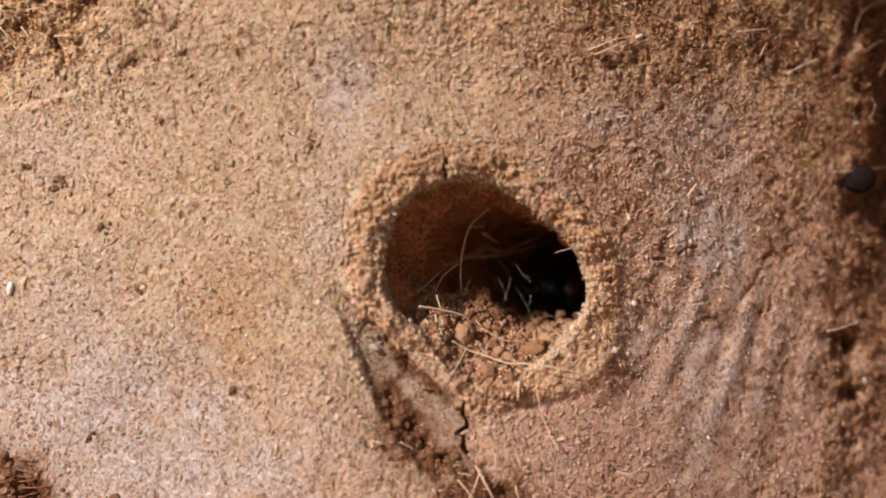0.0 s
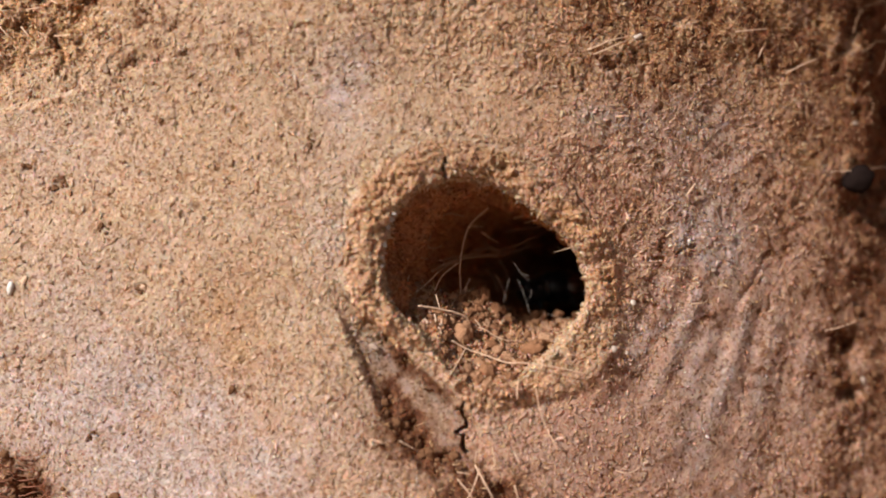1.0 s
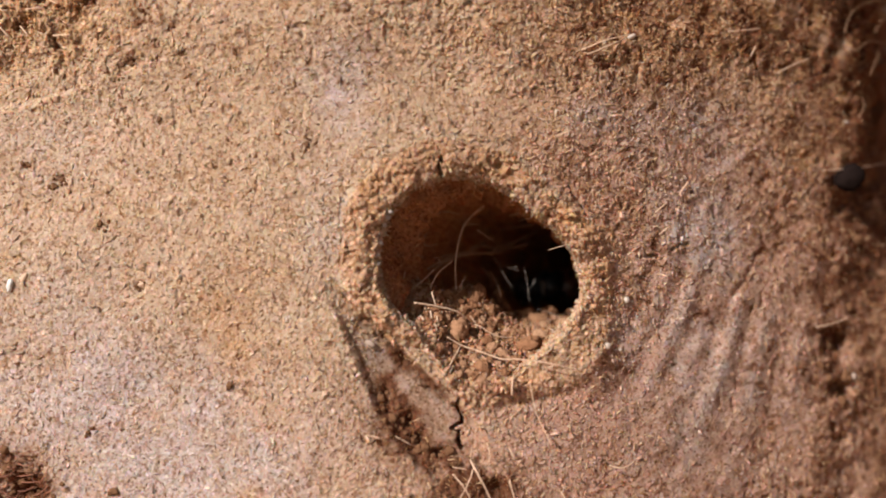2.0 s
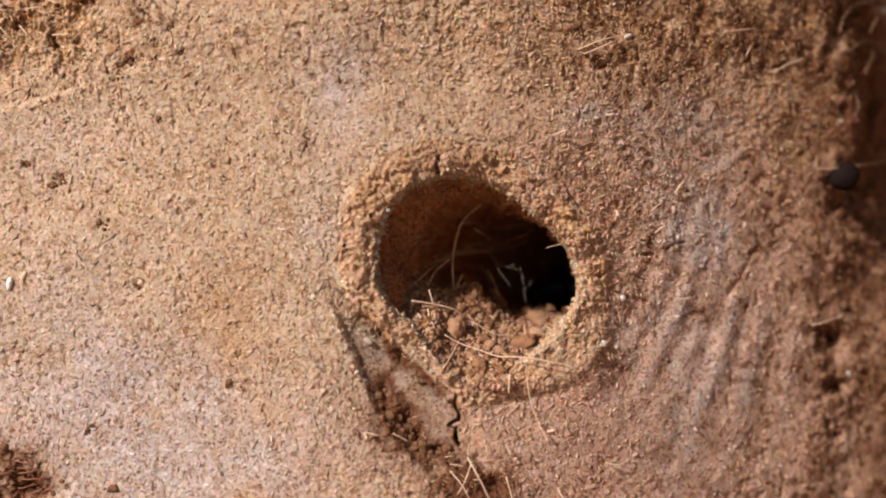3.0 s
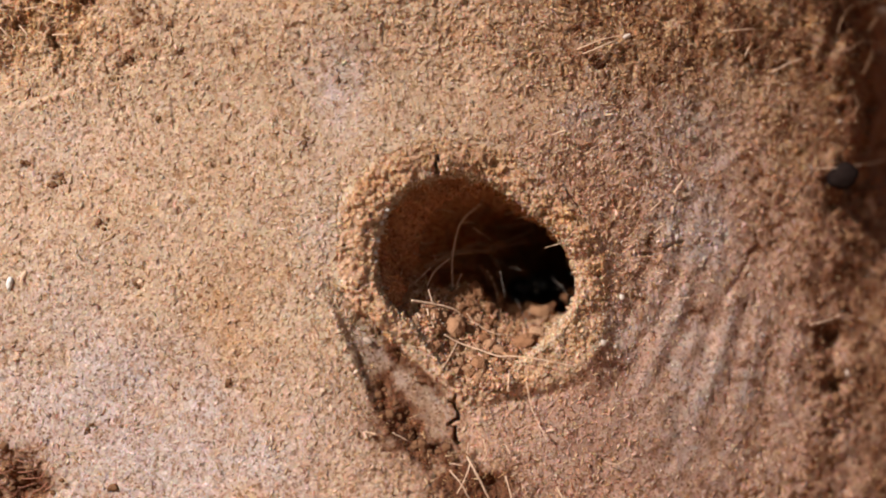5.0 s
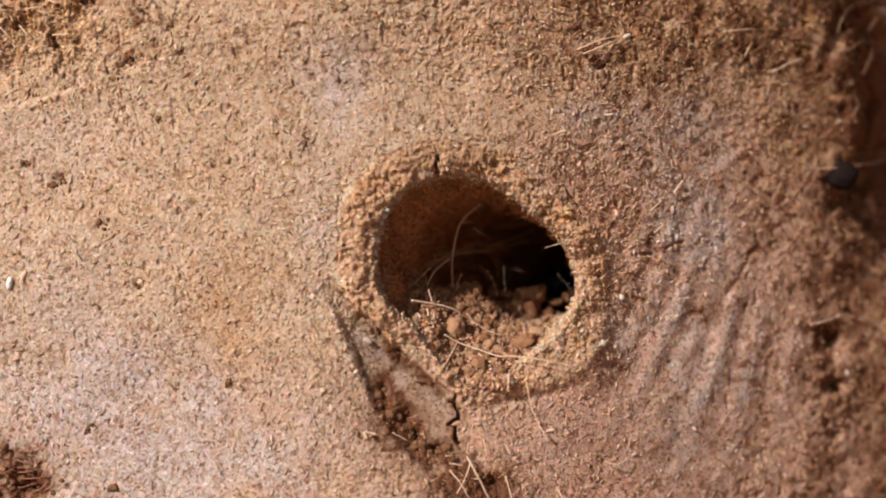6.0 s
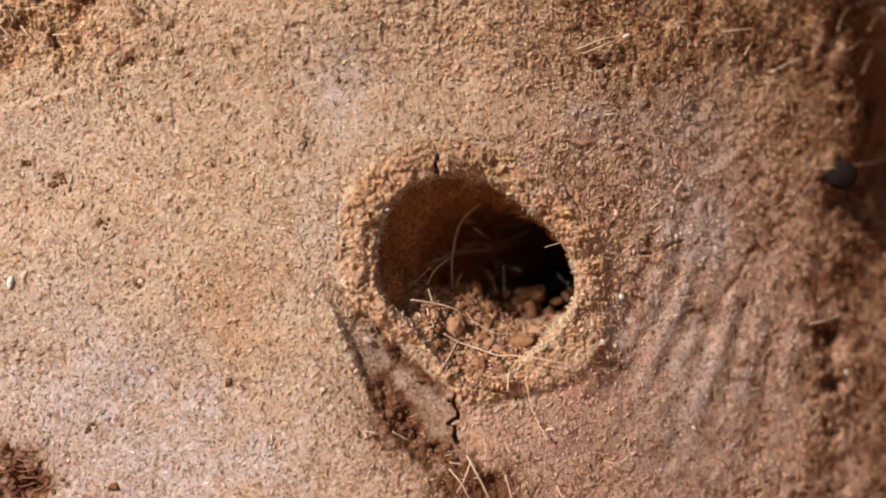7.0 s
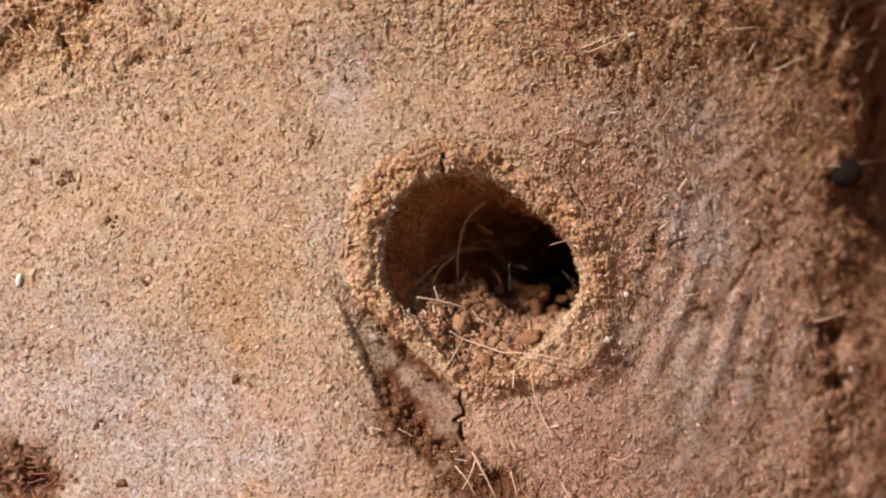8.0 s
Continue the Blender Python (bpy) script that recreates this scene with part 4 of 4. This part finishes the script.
for spots, lo, hi, where in ((((1466, 622), (1484, 660), (1503, 690), (1440, 640), (1470, 590), (1510, 615), (1490, 540), (1455, 665), (1478, 705), (1520, 650), (1500, 480), (1488, 745), (1505, 420)), 0.20, 0.42, "gully"),
                             (((12, 822), (40, 848), (70, 862), (22, 866), (95, 872), (8, 790), (55, 830), (110, 850)), 0.16, 0.30, "hollow corner"),
                             (((20, 24), (60, 40), (95, 22), (40, 75), (84, 70), (15, 100), (118, 48), (70, 105), (8, 12), (42, 20), (78, 12), (110, 14), (140, 30), (28, 52), (62, 62), (100, 84), (130, 74), (6, 76), (48, 96), (88, 44)), 0.08, 0.17, "rough corner"),
                             (((668, 700), (690, 735), (712, 762), (735, 790), (700, 715), (760, 800), (722, 745), (680, 690), (672, 720), (706, 738), (718, 728), (726, 772), (748, 786), (776, 800), (790, 792), (802, 806), (768, 818)), 0.16, 0.32, "hollow"),
                             (((1340, 40), (1320, 75), (1365, 60), (1300, 30), (1225, 22)), 0.15, 0.26, "rough upper face")):
    for a, b in spots:
        r = rng.uniform(lo, hi)
        tagged(pebble("clod", a, b, r, (rng.uniform(0.9, 1.3), 0.8, rng.uniform(0.8, 1.1)), CLOD, "dark brown clod of soil in the bank's " + where, (0, rng.uniform(0, 180), 0), 0.45), group="clods on the bank")


# ---- the insect that digs in the burrow ----
def ellipsoid(rx, ry, rz, at, seed=0, knob=0.02, turn=(0, 0, 0)):
    bm = bmesh.new()
    bmesh.ops.create_icosphere(bm, subdivisions=3, radius=1.0)
    m = Matrix.Translation(Vector(at)) @ Euler([radians(t) for t in turn]).to_matrix().to_4x4()
    for v in bm.verts:
        r = 1 + knob * noise.noise(v.co * 3 + Vector((seed, 0, 0)))
        v.co = (m @ Vector((v.co.x * rx * r, v.co.y * ry * r, v.co.z * rz * r))) * MM
    return bm


def insect():
    body = tagged(new("digging_insect"), "glossy black and dark red insect inside the burrow", "insect")
    part("head", ellipsoid(0.95, 0.85, 0.85, (-1.3, -0.6, -0.1), 1), BLACK_SHELL, body, "glossy black head")
    part("eye", ellipsoid(0.28, 0.22, 0.40, (-1.55, -1.25, 0.15), 2), BLACK_SHELL, body, "black domed eye")
    part("eye", ellipsoid(0.28, 0.22, 0.40, (-0.75, -1.25, 0.12), 3), BLACK_SHELL, body, "black domed eye")
    part("thorax", ellipsoid(1.25, 1.1, 1.15, (0.4, 0.5, 0.1), 4), BLACK_SHELL, body, "black thorax")
    part("abdomen", ellipsoid(1.45, 1.9, 1.25, (1.6, 1.4, 0.0), 5), RED_SHELL, body, "dark red-brown abdomen")
    part("collar_hair", tube([(-0.35, -0.75, 0.62), (-0.30, -0.92, 0.2), (-0.30, -0.92, -0.35)], (0.05, 0.03)), PALE_HAIR, body, "pale fringe of hair")
    part("mandible", tube([(-1.7, -1.2, -0.5), (-1.85, -1.55, -0.75), (-1.6, -1.75, -0.95)], (0.14, 0.04)), BLACK_SHELL, body)
    part("mandible", tube([(-1.0, -1.2, -0.5), (-0.95, -1.55, -0.75), (-1.2, -1.75, -0.95)], (0.14, 0.04)), BLACK_SHELL, body)
    part("antenna", tube([(-1.5, -1.1, 0.4), (-1.9, -1.6, 0.8), (-2.2, -1.7, 0.3)], (0.05, 0.035)), BLACK_SHELL, body)
    part("antenna", tube([(-0.9, -1.1, 0.4), (-0.8, -1.6, 0.9), (-0.4, -1.8, 0.6)], (0.05, 0.035)), BLACK_SHELL, body)
    for x, y, sx in ((-0.2, -0.3, -0.5), (0.8, 0.0, 0.5), (1.5, 0.3, 1.0)):
        part("leg", tube([(x, y, -0.6), (x + sx * 0.8, y - 0.9, -0.4), (x + sx * 1.3, y - 1.2, -1.3)], (0.14, 0.05)), BLACK_SHELL, body)
        part("leg", tube([(x, y + 0.8, -0.6), (x + sx * 0.9, y + 0.2, -0.7), (x + sx * 1.5, y + 0.3, -1.5)], (0.14, 0.05)), BLACK_SHELL, body)
    return body


digger = insect()

# loose pieces that the digging shifts
LOOSE_LABEL = "fresh soil crumb pushed about by the insect, darkened for shade"


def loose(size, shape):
    ob = new("soil_crumb", FRESH_SHADED_SHAPES[shape])
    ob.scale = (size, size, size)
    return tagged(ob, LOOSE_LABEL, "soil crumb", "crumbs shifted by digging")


def loose_fibre(rows, r0, r1, fork=None):
    stems = [([Vector(p) for p in rows], r0 * 0.48, r1 * 0.48)]
    if fork:
        stems.append(([Vector(p) for p in fork], r0 * 0.42, r1 * 0.42))
    return rootlet("fibre", stems, PALE_FIBRE, "pale forked fibre in the burrow mouth", "fibre", "fibres shifted by digging", 0.5)


# ---- loose grains and chaff all over the face ----
def chips(name, centre, size, stretch, flat, seed, material, label, fields, tumble):
    """Many small chips at the given points (mm), joined into one mesh."""
    r = np.random.RandomState(seed)
    n = len(centre)
    base = np.array([(1, 0, 0), (-1, 0, 0), (0, 1, 0), (0, -1, 0), (0, 0, 1), (0, 0, -1)], float)
    tris = np.array([(0, 2, 4), (2, 1, 4), (1, 3, 4), (3, 0, 4), (2, 0, 5), (1, 2, 5), (3, 1, 5), (0, 3, 5)])
    ratio = np.stack([stretch * r.uniform(0.5, 1.5, n), flat * r.uniform(0.6, 1.2, n), r.uniform(0.7, 1.2, n)], -1)
    pts = base[None] * ratio[:, None] * size[:, None, None] * r.uniform(0.7, 1.3, (n, 6, 1))
    pts = pts + r.normal(0, 0.25, (n, 6, 3)) * size[:, None, None]
    for one, two, spread in ((0, 1, tumble), (1, 2, tumble), (0, 2, 9.0)):
        u = r.normal(0, spread, n)[:, None]
        c, s = np.cos(u), np.sin(u)
        pts[..., one], pts[..., two] = pts[..., one] * c - pts[..., two] * s, pts[..., one] * s + pts[..., two] * c
    co = (pts + centre[:, None]).reshape(-1, 3)
    faces = (tris[None] + (np.arange(n) * 6)[:, None, None]).reshape(-1, 3)
    ob = grid_object(name, co, faces, {k: np.repeat(v, 6) for k, v in fields.items()}, material)
    return tagged(ob, label, name.replace("_", " "), kind="stuff")


def scatter(name, count, seed, material, label, size_lo, size_hi, stretch, flat, accept, lift):
    """Chips strewn over the face where accept allows."""
    r = np.random.RandomState(seed)
    n = count * 3
    a, b = r.uniform(-30, 1598, n), r.uniform(-30, 912, n)
    ok = r.uniform(0, 1, n) < accept(a, b)
    a, b = a[ok][:count], b[ok][:count]
    x, z = (a - 784) * UNIT, (441 - b) * UNIT
    for _ in range(2):
        k = (REACH - swell(x, z)) / REACH * UNIT
        x, z = (a - 784) * k, (441 - b) * k
    out, dust, humus_shade, q, rose, ochre = face(x, z)
    out = out - rolled(q)
    size = size_lo + (size_hi - size_lo) * r.uniform(0, 1, len(x)) ** 2
    centre = np.stack([x, -out - lift * size, z], -1)
    ok = q > 1.02
    return chips(name, centre[ok], size[ok], stretch, flat, seed, material, label, {"dust": dust[ok], "humus_shade": humus_shade[ok], "rose": rose[ok], "ochre": ochre[ok]}, 0.35)


def fibrous(a, b):
    """Where the face is rough with chips and fibres, 0 to 1."""
    return np.clip(0.08 + 0.22 * step(800, 1150, a) + 0.14 * step(1250, 1400, a) + (0.08 + 0.30 * step(550, 850, a)) * (1 - step(60, 260, b)) + 0.9 * blob(a, b, 845, 487, 270, 270) + 0.6 * blob(a, b, 40, 40, 150, 110) - 0.9 * blob(a, b, 735, 695, 90, 35, 41) - 0.38 * blob(a, b, 1240, 660, 160, 220) - 0.35 * blob(a, b, 760, 180, 200, 80) - 0.5 * blob(a, b, 965, 655, 110, 60), 0, 1)


scatter("sand_grains", 15000, 3, CHIP, "fine tan sand grains on the earth bank", 0.02, 0.065, 1.1, 0.9, lambda a, b: 0.55 + 0.45 * fibrous(a, b), 0.1)
scatter("soil_chips", 29000, 5, CHIP, "small flat chips of dry soil on the bank", 0.04, 0.10, 2.8, 0.6, lambda a, b: 0.04 + 0.96 * fibrous(a, b) ** 1.3, 0.22)
scatter("chaff", 6000, 4, CHAFF, "short dry chaff fibres on the earth bank", 0.026, 0.045, 6.0, 0.8, fibrous, 0.5)
scatter("soil_flakes", 3000, 21, CHIP, "larger flakes of crumbly soil on the bank", 0.06, 0.13, 2.6, 0.6, lambda a, b: np.clip(fibrous(a, b) - 0.35, 0, 1), 0.25)
scatter("straw_bits", 1300, 22, CHAFF, "thin broken bits of dry straw on the bank", 0.026, 0.04, 11.0, 0.9,
        lambda a, b: np.clip(0.04 + 0.8 * blob(a, b, 1250, 60, 330, 130) + 0.4 * blob(a, b, 1150, 350, 120, 120) + 0.9 * blob(a, b, 50, 50, 140, 100) + 0.3 * blob(a, b, 760, 830, 120, 60), 0, 1), 0.8)


def lip_chips():
    """Chips that cling to the inside of the burrow's lip."""
    co = np.empty(len(burrow.data.vertices) * 3, np.float32)
    burrow.data.vertices.foreach_get("co", co)
    co = co.reshape(-1, 3) / MM
    hum_shade = np.empty(len(co), np.float32)
    burrow.data.attributes["humus_shade"].data.foreach_get("value", hum_shade)
    burrow_shade = np.empty(len(co), np.float32)
    burrow.data.attributes["burrow_shade"].data.foreach_get("value", burrow_shade)
    ring = np.arange(len(co)) // 840
    r = np.random.RandomState(8)
    pick = np.nonzero((ring > 44) & (ring < 52 + 70) & (r.uniform(0, 1, len(co)) < np.clip(1.15 - (ring - 52) / 50.0, 0, 1)))[0]
    pick = r.choice(pick, 5500, replace=False)
    size = 0.05 + 0.09 * r.uniform(0, 1, len(pick)) ** 2
    # the lip chips carry the wall's painted shade
    return chips("lip_chips", co[pick].astype(float), size, 2.2, 0.6, 9, CHIP, "crumbly tan chips on the burrow's inner lip", {"dust": 0 * hum_shade[pick], "humus_shade": 0.6 * hum_shade[pick], "burrow_shade": burrow_shade[pick]}, 2.0)


lip_chips()


def heap_chips():
    """Fine crumbs and bits of chaff on the heap."""
    r = np.random.RandomState(12)
    n = 6500
    d = 0.1 + 9.4 * r.uniform(0, 1, n) ** 1.7
    x = mouth_x + 0.20 * d + 0.012 * d * d + np.where(d < 5, r.uniform(-5.2, 1, n) + r.uniform(0, 1, n) * (1.2 + 0.4 * d), np.clip(r.normal(0, 1.6, n), -3.0, 3.0))
    z = heap_top(x, d) + r.uniform(-0.3, 0.15, n)
    centre = np.stack([x, d, z], -1)
    # browner further in, at random strength
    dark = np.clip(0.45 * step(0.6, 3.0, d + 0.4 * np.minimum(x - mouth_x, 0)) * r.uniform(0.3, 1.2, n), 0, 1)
    chips("fine_crumbs", centre, 0.06 + 0.12 * r.uniform(0, 1, n) ** 2, 1.7, 0.75, 13, CHIP, "fine brown crumbs on the soil heap", {"dust": 0 * x, "humus_shade": dark, "rose": np.full(n, 0.9), "ochre": np.full(n, 0.15)}, 2.0)
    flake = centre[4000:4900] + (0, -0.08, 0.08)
    chips("heap_flakes", flake, 0.09 + 0.09 * r.uniform(0, 1, 900) ** 2, 1.5, 0.8, 15, CHIP, "angular tan flakes of soil on the heap", {"dust": 0 * x[4000:4900], "humus_shade": 0.7 * dark[4000:4900], "rose": np.full(900, 0.8), "ochre": np.full(900, 0.2)}, 2.0)
    chips("heap_chaff", centre[:260] + (0, -0.1, 0.15), 0.022 + 0.012 * r.uniform(0, 1, 260), 11.0, 0.9, 14, CHAFF, "short dry chaff fibres on the soil heap", {}, 0.6)


heap_chips()


# ---- what moves ----
HEAP = 0


def key_points(thing, rows):
    """Rows of t, a, b, a depth (in units of 1.2 mm, or HEAP: on the heap) and a roll in degrees."""
    size = thing.scale.copy()
    walk(thing, [(t, Matrix.Translation((on_heap(a, b, 0.10) if d == HEAP else spot(a, b, d * 1.2)) * MM) @ pose(0, 0, 0, 0, roll, 0)) for t, a, b, d, roll in rows])
    thing.scale = size


def motions():
    key_points(digger, [(0.0, 950, 504, 10.0, 0), (0.3, 951, 503, 10.0, 1), (0.6, 954, 502, 10.07, -2), (1.0, 957, 503, 10.07, -3), (1.2, 958, 503, 10.0, -1), (1.35, 950, 506, 9.85, 4),
                        (1.5, 957, 504, 10.0, 0), (1.7, 955, 505, 10.15, -2), (2.8, 980, 512, 14.88, -6), (3.5, 978, 514, 15.25, -4), (4.0, 960, 516, 14.12, 2), (4.3, 948, 518, 12.62, 5),
                        (4.7, 948, 514, 11.5, 3), (5.8, 985, 505, 15.62, -5), (6.5, 985, 506, 15.85, -3), (7.0, 980, 506, 15.4, 0), (7.5, 968, 504, 14.12, 4), (8.0, 974, 506, 14.88, 0)])
    key_points(loose(0.73, -1), [(0.0, 912, 566, HEAP, 0), (0.6, 912, 565, HEAP, 3), (1.2, 916, 566, HEAP, 8), (1.5, 928, 566, HEAP, 12), (1.7, 932, 567, HEAP, 14), (2.8, 942, 566, HEAP, 16),
                                (3.2, 942, 566, HEAP, 16), (3.5, 942, 570, HEAP, 14), (4.0, 954, 567, HEAP, 10), (4.3, 952, 567, HEAP, 12), (4.7, 950, 565, HEAP, 16), (5.8, 938, 527, HEAP, -8),
                                (6.5, 937, 527, HEAP, -8), (7.0, 936, 528, HEAP, -7), (7.5, 931, 530, HEAP, -2), (8.0, 934, 529, HEAP, 0)])
    key_points(loose(0.48, 1), [(0.0, 861, 545, HEAP, 0), (1.0, 864, 540, HEAP, 8), (1.3, 868, 534, HEAP, 15), (1.5, 878, 531, HEAP, 30), (2.8, 881, 533, HEAP, 34), (3.2, 882, 534, HEAP, 34),
                                (3.5, 878, 545, HEAP, 20), (4.0, 889, 543, HEAP, 30), (4.7, 888, 543, HEAP, 34), (5.8, 868, 547, HEAP, 10), (8.0, 868, 547, HEAP, 10)])
    key_points(loose(0.40, 2), [(0.0, 833, 519, HEAP, 0), (1.2, 826, 515, HEAP, -6), (1.7, 834, 520, HEAP, 5), (2.8, 837, 523, HEAP, 8), (3.5, 843, 523, HEAP, 16), (4.3, 848, 523, HEAP, 20),
                                (4.7, 848, 523, HEAP, 20), (5.8, 842, 518, HEAP, 10), (8.0, 842, 518, HEAP, 10)])
    key_points(loose(0.29, 4), [(0.0, 972, 548, HEAP, 0), (1.0, 970, 548, HEAP, 5), (1.5, 968, 547, HEAP, 15), (3.0, 971, 547, HEAP, 18), (3.5, 981, 549, HEAP, 30), (4.0, 988, 539, HEAP, 50),
                                (4.5, 994, 532, HEAP, 65), (4.7, 996, 530, HEAP, 68), (5.8, 1002, 526, HEAP, 80), (8.0, 1002, 526, HEAP, 80)])
    key_points(loose(0.27, 0), [(0.0, 1002, 551, HEAP, 0), (3.0, 1001, 551, HEAP, 2), (3.5, 1002, 549, HEAP, 8), (4.0, 1005, 532, HEAP, 40), (4.5, 1009, 521, HEAP, 60), (5.8, 1010, 517, HEAP, 66), (8.0, 1010, 517, HEAP, 66)])
    key_points(loose(0.32, 5), [(0.0, 945, 551, HEAP, 0), (1.2, 945, 551, HEAP, 3), (1.7, 953, 552, HEAP, 20), (3.2, 956, 552, HEAP, 24), (3.5, 960, 549, HEAP, 30), (4.0, 975, 545, HEAP, 55),
                                (4.7, 972, 545, HEAP, 60), (5.8, 985, 536, HEAP, 90), (8.0, 985, 536, HEAP, 90)])
    key_points(loose(0.42, 4), [(0.0, 895, 556, HEAP, 0), (1.2, 897, 555, HEAP, 4), (1.5, 906, 556, HEAP, 25), (4.0, 915, 562, HEAP, 40), (4.7, 916, 560, HEAP, 44), (5.8, 925, 553, HEAP, 100), (8.0, 924, 554, HEAP, 104)])
    key_points(loose(0.40, 0), [(0.0, 884, 560, HEAP, 0), (1.3, 885, 558, HEAP, 5), (2.8, 894, 562, HEAP, 12), (4.7, 900, 556, HEAP, 40), (5.8, 895, 524, HEAP, 110), (7.0, 895, 524, HEAP, 110),
                                (7.5, 900, 518, HEAP, 122), (8.0, 903, 512, HEAP, 134)])
    key_points(loose(0.34, 2), [(0.0, 878, 548, HEAP, 0), (1.2, 874, 540, HEAP, 15), (1.5, 878, 524, HEAP, 60), (2.8, 872, 518, HEAP, 70), (3.2, 872, 520, HEAP, 74), (3.5, 886, 528, HEAP, 110), (4.3, 886, 527, HEAP, 112),
                                (4.7, 886, 530, HEAP, 116), (5.8, 872, 522, HEAP, 150), (8.0, 872, 522, HEAP, 150)])
    key_points(loose(0.38, 1), [(0.0, 948, 562, HEAP, 0), (1.5, 949, 562, HEAP, 6), (4.7, 950, 560, HEAP, 20), (5.8, 950, 547, HEAP, 70), (7.0, 950, 547, HEAP, 70), (8.0, 946, 548, HEAP, 76)])
    key_points(loose(0.46, 3), [(0.0, 924, 568, HEAP, 0), (4.0, 925, 567, HEAP, 10), (4.7, 926, 565, HEAP, 20), (5.8, 926, 542, HEAP, 90), (8.0, 926, 542, HEAP, 90)])
    key_points(loose(0.95, 0), [(0.0, 932, 592, 6.7, 0), (4.0, 932, 590, 6.7, 4), (4.7, 933, 584, 6.7, 10), (5.8, 934, 556, 6.7, 40), (7.0, 934, 556, 6.7, 40), (8.0, 932, 557, 6.7, 44)])
    key_points(loose(0.60, 2), [(0.0, 958, 590, 6.6, 0), (4.0, 958, 588, 6.6, 5), (4.7, 960, 584, 6.6, 12), (5.8, 968, 560, 6.6, 50), (8.0, 967, 560, 6.6, 52)])
    key_points(loose(0.80, 5), [(0.0, 905, 585, 6.4, 0), (4.0, 905, 582, 6.4, 5), (4.7, 906, 575, 6.4, 14), (5.8, 904, 548, 6.4, 60), (7.0, 904, 548, 6.4, 60), (8.0, 906, 545, 6.4, 66)])
    straw_a = loose_fibre([(-0.95, 0, 0.12), (0, -0.1, -0.05), (0.85, 0, 0.02)], 0.03, 0.04, [(0.2, -0.1, -0.03), (0.55, -0.2, 0.22)])
    key_points(straw_a, [(0.0, 906, 473, 4.0, 50), (1.0, 905, 472, 4.0, 50), (1.2, 904, 472, 4.0, 48), (1.5, 893, 468, 4.2, 18), (2.8, 892, 469, 4.2, 18), (3.5, 892, 469, 4.2, 17), (4.3, 897, 469, 4.2, 15),
                         (4.7, 900, 470, 4.4, 18), (5.8, 902, 473, 4.6, 20), (8.0, 902, 473, 4.6, 20)])
    straw_b = loose_fibre([(-0.2, 0, 1.2), (0.0, -0.1, 0.2), (0.15, 0, -1.0)], 0.028, 0.045, [(0.08, -0.1, -0.2), (0.35, -0.2, 0.1), (0.5, -0.2, 0.45)])
    key_points(straw_b, [(0.0, 912, 528, 4.4, -20), (1.0, 913, 520, 4.2, -10), (1.2, 915, 513, 4.0, -4), (1.5, 926, 500, 4.0, 0), (2.8, 925, 507, 4.0, 0), (3.2, 924, 508, 4.0, 0), (3.5, 919, 516, 4.0, -14),
                         (4.0, 920, 530, 4.0, -10), (4.3, 922, 552, 4.0, -10), (4.7, 925, 560, 4.0, -10), (5.8, 928, 565, 3.8, -20), (8.0, 928, 565, 3.8, -20)])
    straw_c = loose_fibre([(-0.65, 0, 0.5), (0.05, -0.1, 0.0), (0.55, 0, -0.55)], 0.03, 0.04, [(0.05, -0.1, 0.0), (0.2, -0.15, 0.12)])
    key_points(straw_c, [(0.0, 965, 552, 4.8, -20), (3.0, 966, 550, 4.8, -20), (3.5, 968, 545, 4.6, -15), (4.0, 977, 522, 4.4, -5), (4.3, 982, 515, 4.4, 0), (4.7, 987, 510, 4.4, 2), (5.8, 1001, 503, 4.2, 12), (8.0, 1001, 503, 4.2, 12)])
    straw_d = loose_fibre([(-0.15, 0, 0.8), (0.0, 0, 0.1), (0.2, 0, -0.75)], 0.035, 0.035)
    key_points(straw_d, [(0.0, 880, 505, 4.0, 30), (1.2, 880, 505, 4.0, 25), (1.5, 885, 488, 4.0, 0), (2.8, 889, 488, 4.0, -25), (3.5, 884, 495, 4.0, -10), (4.0, 875, 501, 3.8, -5), (4.3, 885, 508, 3.6, 2), (4.7, 888, 506, 3.6, 0),
                         (5.8, 892, 497, 3.6, 10), (8.0, 892, 497, 3.6, 10)])
    chip = tagged(new("grit", mesh_of("grit", lump_mesh(9, 2, 0.15, (1.5, 0.6, 0.6)), QUARTZ)), "white chip of quartz among the crumbs", "grit")
    chip.scale = (0.26, 0.26, 0.26)
    key_points(chip, [(0.0, 975, 566, 7.0, 30), (3.2, 975, 562, 7.0, 20), (3.5, 985, 555, 6.3, 0), (4.0, 976, 560, 6.6, 20), (4.7, 956, 558, 6.6, 10), (5.8, 942, 552, 6.3, 0), (8.0, 942, 553, 6.3, 0)])


motions()
